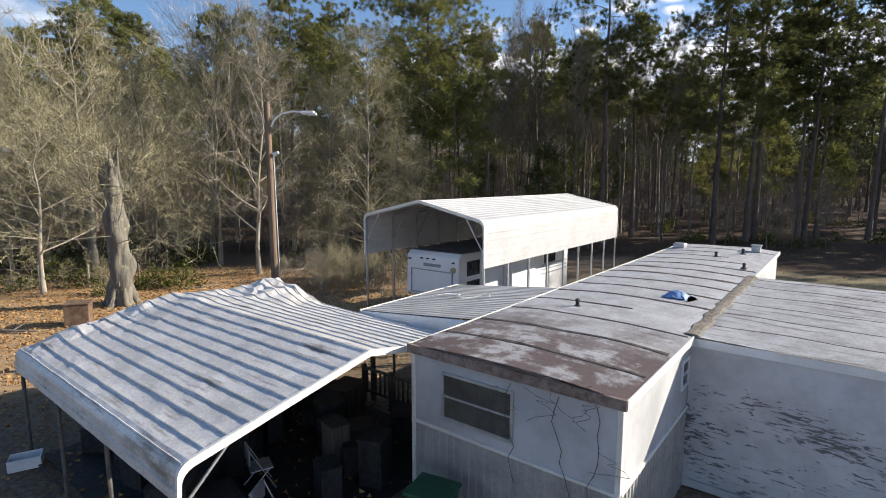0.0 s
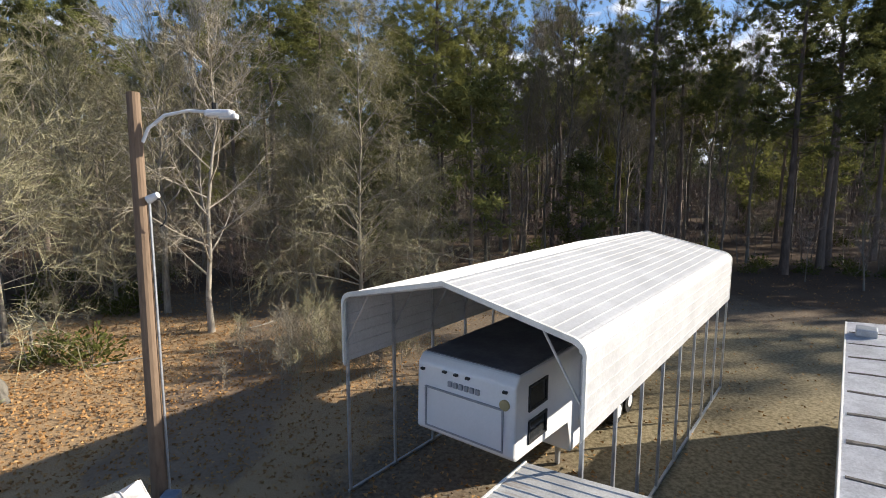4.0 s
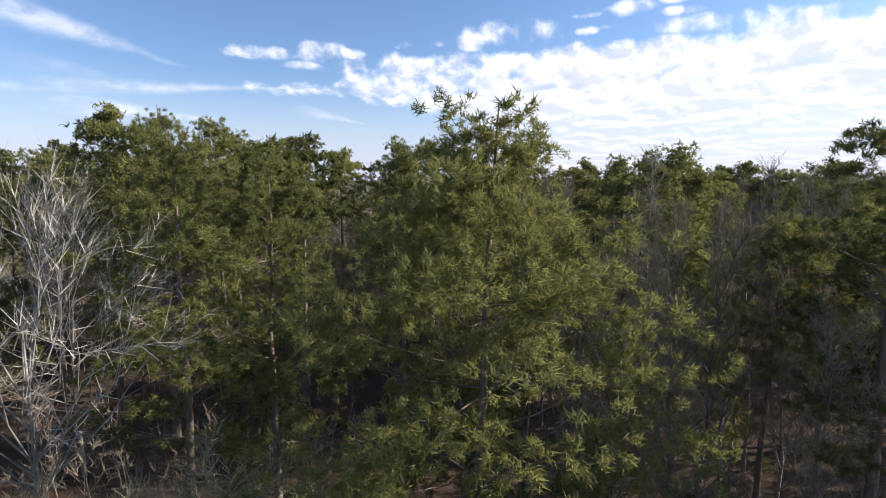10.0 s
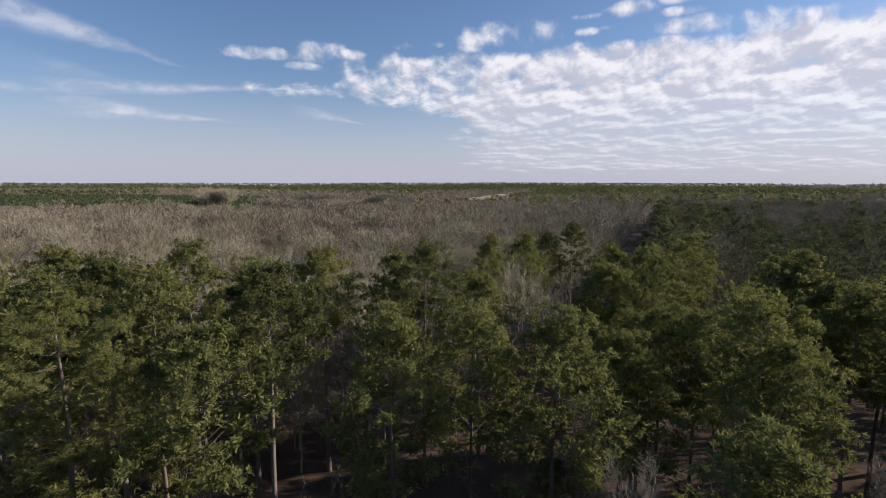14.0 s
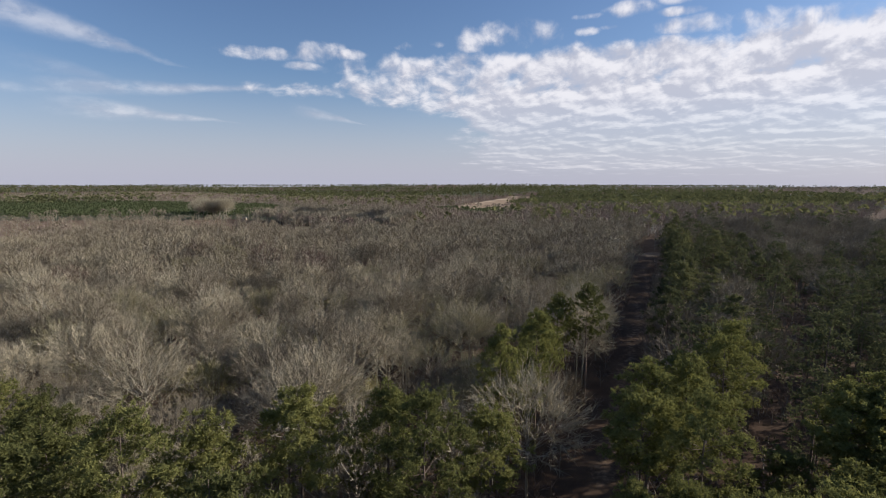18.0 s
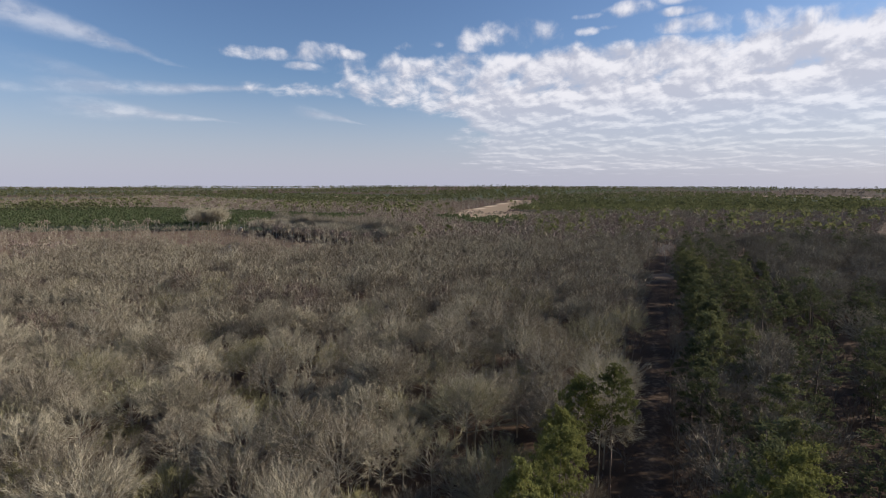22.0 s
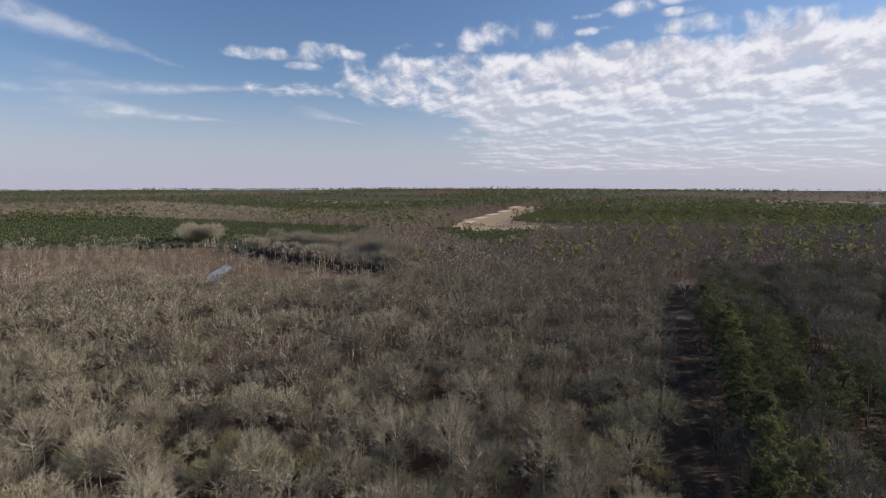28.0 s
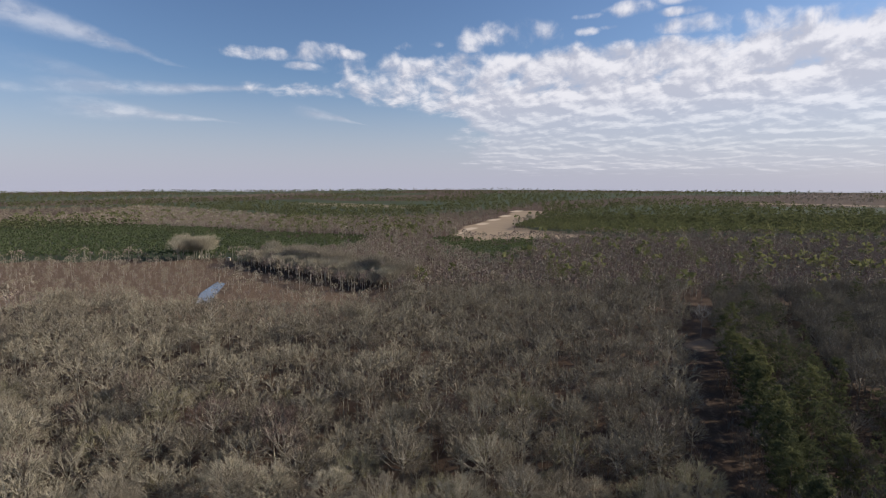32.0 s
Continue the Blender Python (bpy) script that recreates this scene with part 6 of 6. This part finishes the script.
for y in (-1.02, -0.12, 0.18, 0.48, 1.08):
    part("marker_light", box(-0.015, 0.06, y - 0.05, y + 0.05, 2.92 if abs(y) < 0.9 else 2.86, 2.97 if abs(y) < 0.9 else 2.91, 0.008), BLACK, trailer)
for i in range(6):   # the maker's name stands as plain bars
    part("lettering_bar", box(-0.012, 0.05, -0.42 + i * 0.14, -0.33 + i * 0.14, 2.66, 2.77), GREY_LINE, trailer)
part("round_decal", rod((-0.012, -1.02, 2.62), (0.06, -1.02, 2.62), 0.11, 16), two("tan decal", (0.32, 0.27, 0.14), (0.42, 0.36, 0.20), 5, 30, 0.5), trailer, "round tan decal")
for x, z, ww, hh in ((0.95, 2.62, 0.8, 0.55), (0.95, 1.9, 0.8, 0.5), (4.4, 2.3, 0.9, 0.55), (7.2, 2.35, 1.1, 0.6)):
    window(trailer, x, -TW / 2, z, ww, hh, "y", 0, frame_mat=BLACK)
    window(trailer, x, TW / 2, z, ww, hh, "Y", 0, frame_mat=BLACK)
part("door", box(5.6, 6.3, -TW / 2 - 0.025, -TW / 2 + 0.02, 0.75, 2.7, 0.01), TRAILER, trailer)
part("slide_out", box(3.1, 5.2, -TW / 2 - 0.35, -TW / 2 + 0.05, 1.2, 2.75, 0.04), TRAILER, trailer)
part("awning_roll", rod((2.9, -TW / 2 - 0.09, 3.0), (8.2, -TW / 2 - 0.09, 2.95), 0.07), WHITE, trailer)
for i, z in enumerate((1.55, 1.75, 1.95)):
    part("side_stripe", box(6.4, TL - 0.2, -TW / 2 - 0.006, -TW / 2 + 0.02, z, z + 0.07), GREY_LINE, trailer)
for x in (6.0, 6.95):
    for sy in (-1, 1):
        wh = part("wheel", rod((x, sy * (TW / 2 - 0.26), 0.36), (x, sy * (TW / 2 - 0.02), 0.36), 0.36, 20), BLACK, trailer)
        part("rim", rod((x, sy * (TW / 2 - 0.05), 0.36), (x, sy * (TW / 2 + 0.005), 0.36), 0.19, 14), WHITE, wh)
for sy in (-0.8, 0.8):
    part("landing_leg", box(2.9, 3.0, sy - 0.05, sy + 0.05, 0.0, 0.7), STEEL, trailer)
part("hitch_pin", box(0.9, 1.5, -0.3, 0.3, 1.1, 1.5, 0.03), BLACK, trailer)


# -- utility pole with a yard lamp --
pole = tagged(new("utility_pole"), "leaning weathered wooden pole with a yard lamp", "pole")
pole.location = (-5.50, 16.6, 0)
top = Vector((-0.20, 0.5, 8.35))
part("shaft", rod((0, 0, -0.3), top, 0.130, 14, 0.095), POLE_WOOD, pole)
arm_at = top * 0.92
arm = part("lamp_arm", pipe([tuple(arm_at + Vector(q)) for q in ((0.1, 0, -0.10), (0.2, 0.02, 0.12), (0.45, 0.05, 0.32), (0.8, 0.1, 0.40), (1.15, 0.14, 0.38))], 0.028, 8), WHITE, pole, "curved pale metal arm")
head = part("lamp_head", box(1.05, 1.50, 0.06, 0.28, 0.31, 0.42, 0.045), WHITE, pole, "flat pale street lamp head")
head.matrix_basis = Matrix.Translation(arm_at)
part("lens", box(1.26, 1.56, 0.08, 0.26, 0.27, 0.37, 0.04), two("ribbed lamp lens", (0.55, 0.56, 0.56), (0.66, 0.67, 0.67), 8, 40, 0.2), head, "ribbed pale lens")
part("photocell", rod((1.2, 0.17, 0.43), (1.2, 0.17, 0.53), 0.05), BLACK, head)
part("conduit", rod((0.16, 0.05, 0.1), top * 0.80 + Vector((0.13, 0.03, 0)), 0.02, 8), STEEL, pole)
part("weatherhead", rod(top * 0.80 + Vector((0.15, -0.03, 0)), top * 0.80 + Vector((0.32, -0.05, 0.08)), 0.07, 8, 0.05), WHITE, pole)
part("cable_loop", pipe([tuple(top * 0.80 + Vector((0.30 + 0.13 * math.sin(a), -0.05, 0.02 - 0.22 * (1 - math.cos(a))))) for a in np.arange(0, 3.2, 0.3)], 0.012, 5), BLACK, pole)
part("meter_box", box(0.10, 0.36, -0.16, 0.06, 1.4, 1.95, 0.02), two("blue-grey meter box", (0.16, 0.20, 0.26), (0.24, 0.28, 0.34), 4, 30, 0.5, 0.3), pole, "blue-grey electric meter box")

# -- small things of the yard --
bin_ = thing("wheeled_bin", -0.75, -1.05, 0, "dark green plastic wheeled bin beside the end wall", "bin", turn=12)
bm = box(-0.29, 0.29, -0.33, 0.33, 0.08, 1.0, 0.03)
for v in bm.verts:
    if v.co.z < 0.3:
        v.co.x *= 0.8
        v.co.y *= 0.8
part("body", bm, GREEN, bin_)
part("lid", box(-0.33, 0.33, -0.38, 0.36, 1.0, 1.07, 0.025), GREEN, bin_)
for sx in (-0.25, 0.25):
    part("wheel", rod((sx - 0.03, 0.28, 0.1), (sx + 0.03, 0.28, 0.1), 0.1, 14), BLACK, bin_)
part("handle", rod((-0.25, 0.40, 0.95), (0.25, 0.40, 0.95), 0.02), GREEN, bin_)

crate = tagged(new("wooden_crate"), "weathered brown plywood crate on the leaf litter", "crate")
crate.matrix_world = pose(-15.0, 20.6, 0, 0, 2, 24)
for a in ((-0.42, 0.42, -0.42, -0.39), (-0.42, 0.42, 0.39, 0.42), (-0.42, -0.39, -0.39, 0.39), (0.39, 0.42, -0.39, 0.39)):
    part("side_panel", box(*a, 0.02, 0.88, 0.004), CRATE, crate)
part("top_panel", box(-0.45, 0.45, -0.45, 0.45, 0.88, 0.91, 0.004), CRATE, crate)
part("bottom_panel", box(-0.4, 0.4, -0.4, 0.4, 0.0, 0.03), CRATE, crate)
# thin black plate on the closed side, painted as an opening's inner shade
part("opening", box(-0.425, -0.415, -0.2, 0.2, 0.15, 0.6), BLACK, crate)

tub = tagged(new("plastic_tub"), "white plastic tub lying on bare soil", "tub")
tub.matrix_world = pose(-8.62, 9.95, 0, 0, 0, 30)
for a in ((-0.28, 0.28, -0.19, -0.17), (-0.28, 0.28, 0.17, 0.19), (-0.28, -0.26, -0.17, 0.17), (0.26, 0.28, -0.17, 0.17)):
    part("side", box(*a, 0.02, 0.24, 0.006), WHITE, tub)
part("base", box(-0.27, 0.27, -0.18, 0.18, 0.0, 0.02), WHITE, tub)

barrel = tagged(new("blue_barrel"), "blue plastic barrel at the wood's edge", "barrel")
barrel.location = (3.3, 42.4, 0)
part("body", rod((0, 0, 0), (0, 0, 0.85), 0.3, 16), two("blue plastic", (0.02, 0.07, 0.35), (0.04, 0.12, 0.5), 3, 30, 0.4), barrel)
for z in (0.28, 0.56):
    part("hoop", rod((0, 0, z - 0.02), (0, 0, z + 0.02), 0.315, 16), two("blue hoop", (0.02, 0.07, 0.33), (0.04, 0.11, 0.45), 3, 30, 0.4), barrel)
rj = random.Random(8)
for i in range(7):
    j = tagged(new("scrap_bag"), "crumpled pale refuse bag on the ground", "bag", "refuse at the wood's edge")
    bm = bmesh.new()
    bmesh.ops.create_icosphere(bm, subdivisions=2, radius=0.16)
    for v in bm.verts:
        v.co = v.co * (1 + 0.5 * noise.noise(v.co * 9 + Vector((i, 0, 0))))
        v.co.z = max(v.co.z * 0.7, -0.05)
    part("bag", bm, WHITE, j)
    j.location = (1.7 + rj.uniform(-0.7, 0.8), 40.3 + rj.uniform(-0.5, 0.8), 0.05)

# household goods stored in the carport's shade
rk = random.Random(21)
# black sheet added on the floor, standing in for the carport's deep shade
sheet_ = thing("ground_sheet", CX, 0.33, 0.0, "black sheet added under stored goods for the carport's deep shade", "sheet")
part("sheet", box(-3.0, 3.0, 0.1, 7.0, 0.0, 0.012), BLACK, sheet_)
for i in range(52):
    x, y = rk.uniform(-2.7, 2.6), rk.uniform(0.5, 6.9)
    b = thing("storage_box", CX + x, 0.33 + y, 0, "storage box in the carport, coloured dark for its deep shade", "box", "goods stored in the carport", turn=rk.uniform(0, 90))
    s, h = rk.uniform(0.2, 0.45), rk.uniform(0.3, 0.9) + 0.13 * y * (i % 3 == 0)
    # mostly black: the deep shade is put into the boxes' colour
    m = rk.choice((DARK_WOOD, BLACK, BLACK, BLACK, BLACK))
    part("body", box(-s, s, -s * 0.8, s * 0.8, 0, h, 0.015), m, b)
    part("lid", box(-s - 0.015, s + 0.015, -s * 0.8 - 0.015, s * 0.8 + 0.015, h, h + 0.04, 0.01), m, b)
for y in (0.9, 2.3):
    c = thing("folding_chair", CX - 1.9 + y * 0.5, 0.33 + y, 0, "grey metal folding chair in the carport's shade", "chair", "goods stored in the carport", turn=30 * y)
    part("seat", box(-0.22, 0.22, -0.21, 0.21, 0.43, 0.46, 0.01), STEEL, c)
    part("backrest", box(-0.22, 0.22, 0.20, 0.23, 0.58, 0.88, 0.01), STEEL, c)
    for sx in (-0.2, 0.2):
        part("leg", rod((sx, -0.25, 0), (sx, 0.22, 0.88), 0.013), STEEL, c)
        part("leg", rod((sx, 0.28, 0), (sx, -0.15, 0.44), 0.013), STEEL, c)


# porch railing of dark wood
rail = thing("porch_railing", 2.42, 1.9, 0, "dark weathered wooden porch railing with upright balusters", "railing")
for y in (0.0, 1.0, 2.0):
    part("post", box(-0.05, 0.05, y - 0.05, y + 0.05, 0, 1.05, 0.006), DARK_WOOD, rail)
for z in (0.35, 0.95):
    part("rail", box(-0.03, 0.03, 0.05, 1.95, z - 0.03, z + 0.03), DARK_WOOD, rail)
for i in range(12):
    y = 0.12 + i * 0.16
    part("baluster", box(-0.018, 0.018, y - 0.018, y + 0.018, 0.38, 0.92), DARK_WOOD, rail)


def log(x0, y0, x1, y1, r, label, mat):
    e = tagged(new("fallen_branch"), label, "log", "fallen wood by the drive")
    e.location = (x0, y0, 0)
    dx_, dy_ = x1 - x0, y1 - y0
    pts = [(dx_ * t + 0.06 * math.sin(7 * t + x0), dy_ * t + 0.06 * math.cos(5 * t + y0), r * 0.8) for t in np.linspace(0, 1, 8)]
    s = Soup()
    s.tube(pts, r * np.linspace(1, 0.55, 8), 7)
    s.tube([pts[4], (pts[4][0] + 0.35, pts[4][1] + 0.3, 0.3)], [r * 0.4, 0.01], 5)
    v, f = s.out()
    ob = new("branch", mesh_of("branch", [(v, f, mat)]))
    ob.parent = e


log(-8.95, 34.2, -9.9, 32.4, 0.06, "pale fallen branch lying on the drive", PALE_BARK)
log(-17.8, 19.6, -15.9, 19.3, 0.07, "grey fallen branch on the leaf litter", GREY_BARK)
log(-18.6, 18.7, -16.6, 18.0, 0.05, "grey fallen branch on the leaf litter", GREY_BARK)
log(-14.0, 27.5, -12.2, 28.6, 0.05, "grey fallen branch on the leaf litter", GREY_BARK)

# wire fence at the back of the yard
fence = tagged(new("wire_fence"), "sagging wire fence on grey wooden posts", "fence")
fence.location = (-30, 27.0, 0)
for i in range(6):
    part("post", rod((i * 2.6, 0.25 * i + 0.1 * math.sin(i * 3), -0.1), (i * 2.6 + 0.04 * math.sin(i * 5), 0.25 * i + 0.1 * math.sin(i * 3), 1.25), 0.055, 7), GREY_BARK, fence)
for z in (0.35, 0.7, 1.05):
    part("wire", pipe([(i * 1.3, 0.125 * i, z - 0.03 * (i % 2)) for i in range(11)], 0.006, 4), STEEL, fence)


def shed(x, y, turn, wide, deep, tall, label, wall_mat, roof_mat):
    e = tagged(new("shed"), label, "shed")
    e.matrix_world = pose(x, y, 0, 0, 0, turn)
    part("front_wall", box(-wide / 2, wide / 2, -deep / 2, -deep / 2 + 0.12, 0, tall), wall_mat, e)
    part("back_wall", box(-wide / 2, wide / 2, deep / 2 - 0.12, deep / 2, 0, tall), wall_mat, e)
    for sx in (-1, 1):
        part("side_wall", box(sx * (wide / 2 - 0.12), sx * wide / 2, -deep / 2 + 0.12, deep / 2 - 0.12, 0, tall), wall_mat, e)
        bm = bmesh.new()
        v = [bm.verts.new(q) for q in ((0, -deep / 2 - 0.3, tall + wide * 0.22), (0, deep / 2 + 0.3, tall + wide * 0.22), (sx * (wide / 2 + 0.3), deep / 2 + 0.3, tall - 0.1), (sx * (wide / 2 + 0.3), -deep / 2 - 0.3, tall - 0.1))]
        bm.faces.new(v)
        bmesh.ops.solidify(bm, geom=list(bm.faces), thickness=0.08)
        part("roof_slope", bm, roof_mat, e)
    part("door", box(-0.5, 0.5, -deep / 2 - 0.04, -deep / 2, 0, 2.05), DARK_WOOD, e)


shed(-240, 668, 8, 4.2, 4.0, 3.0, "small pale hut at the far end of the marsh", two("tan paint", (0.62, 0.50, 0.34), (0.75, 0.63, 0.46), 1, 8, 0.7), WHITE)
shed(169, 412, 20, 7, 9, 3.0, "white-roofed outbuilding half hidden in the woods", SIDING, WHITE)
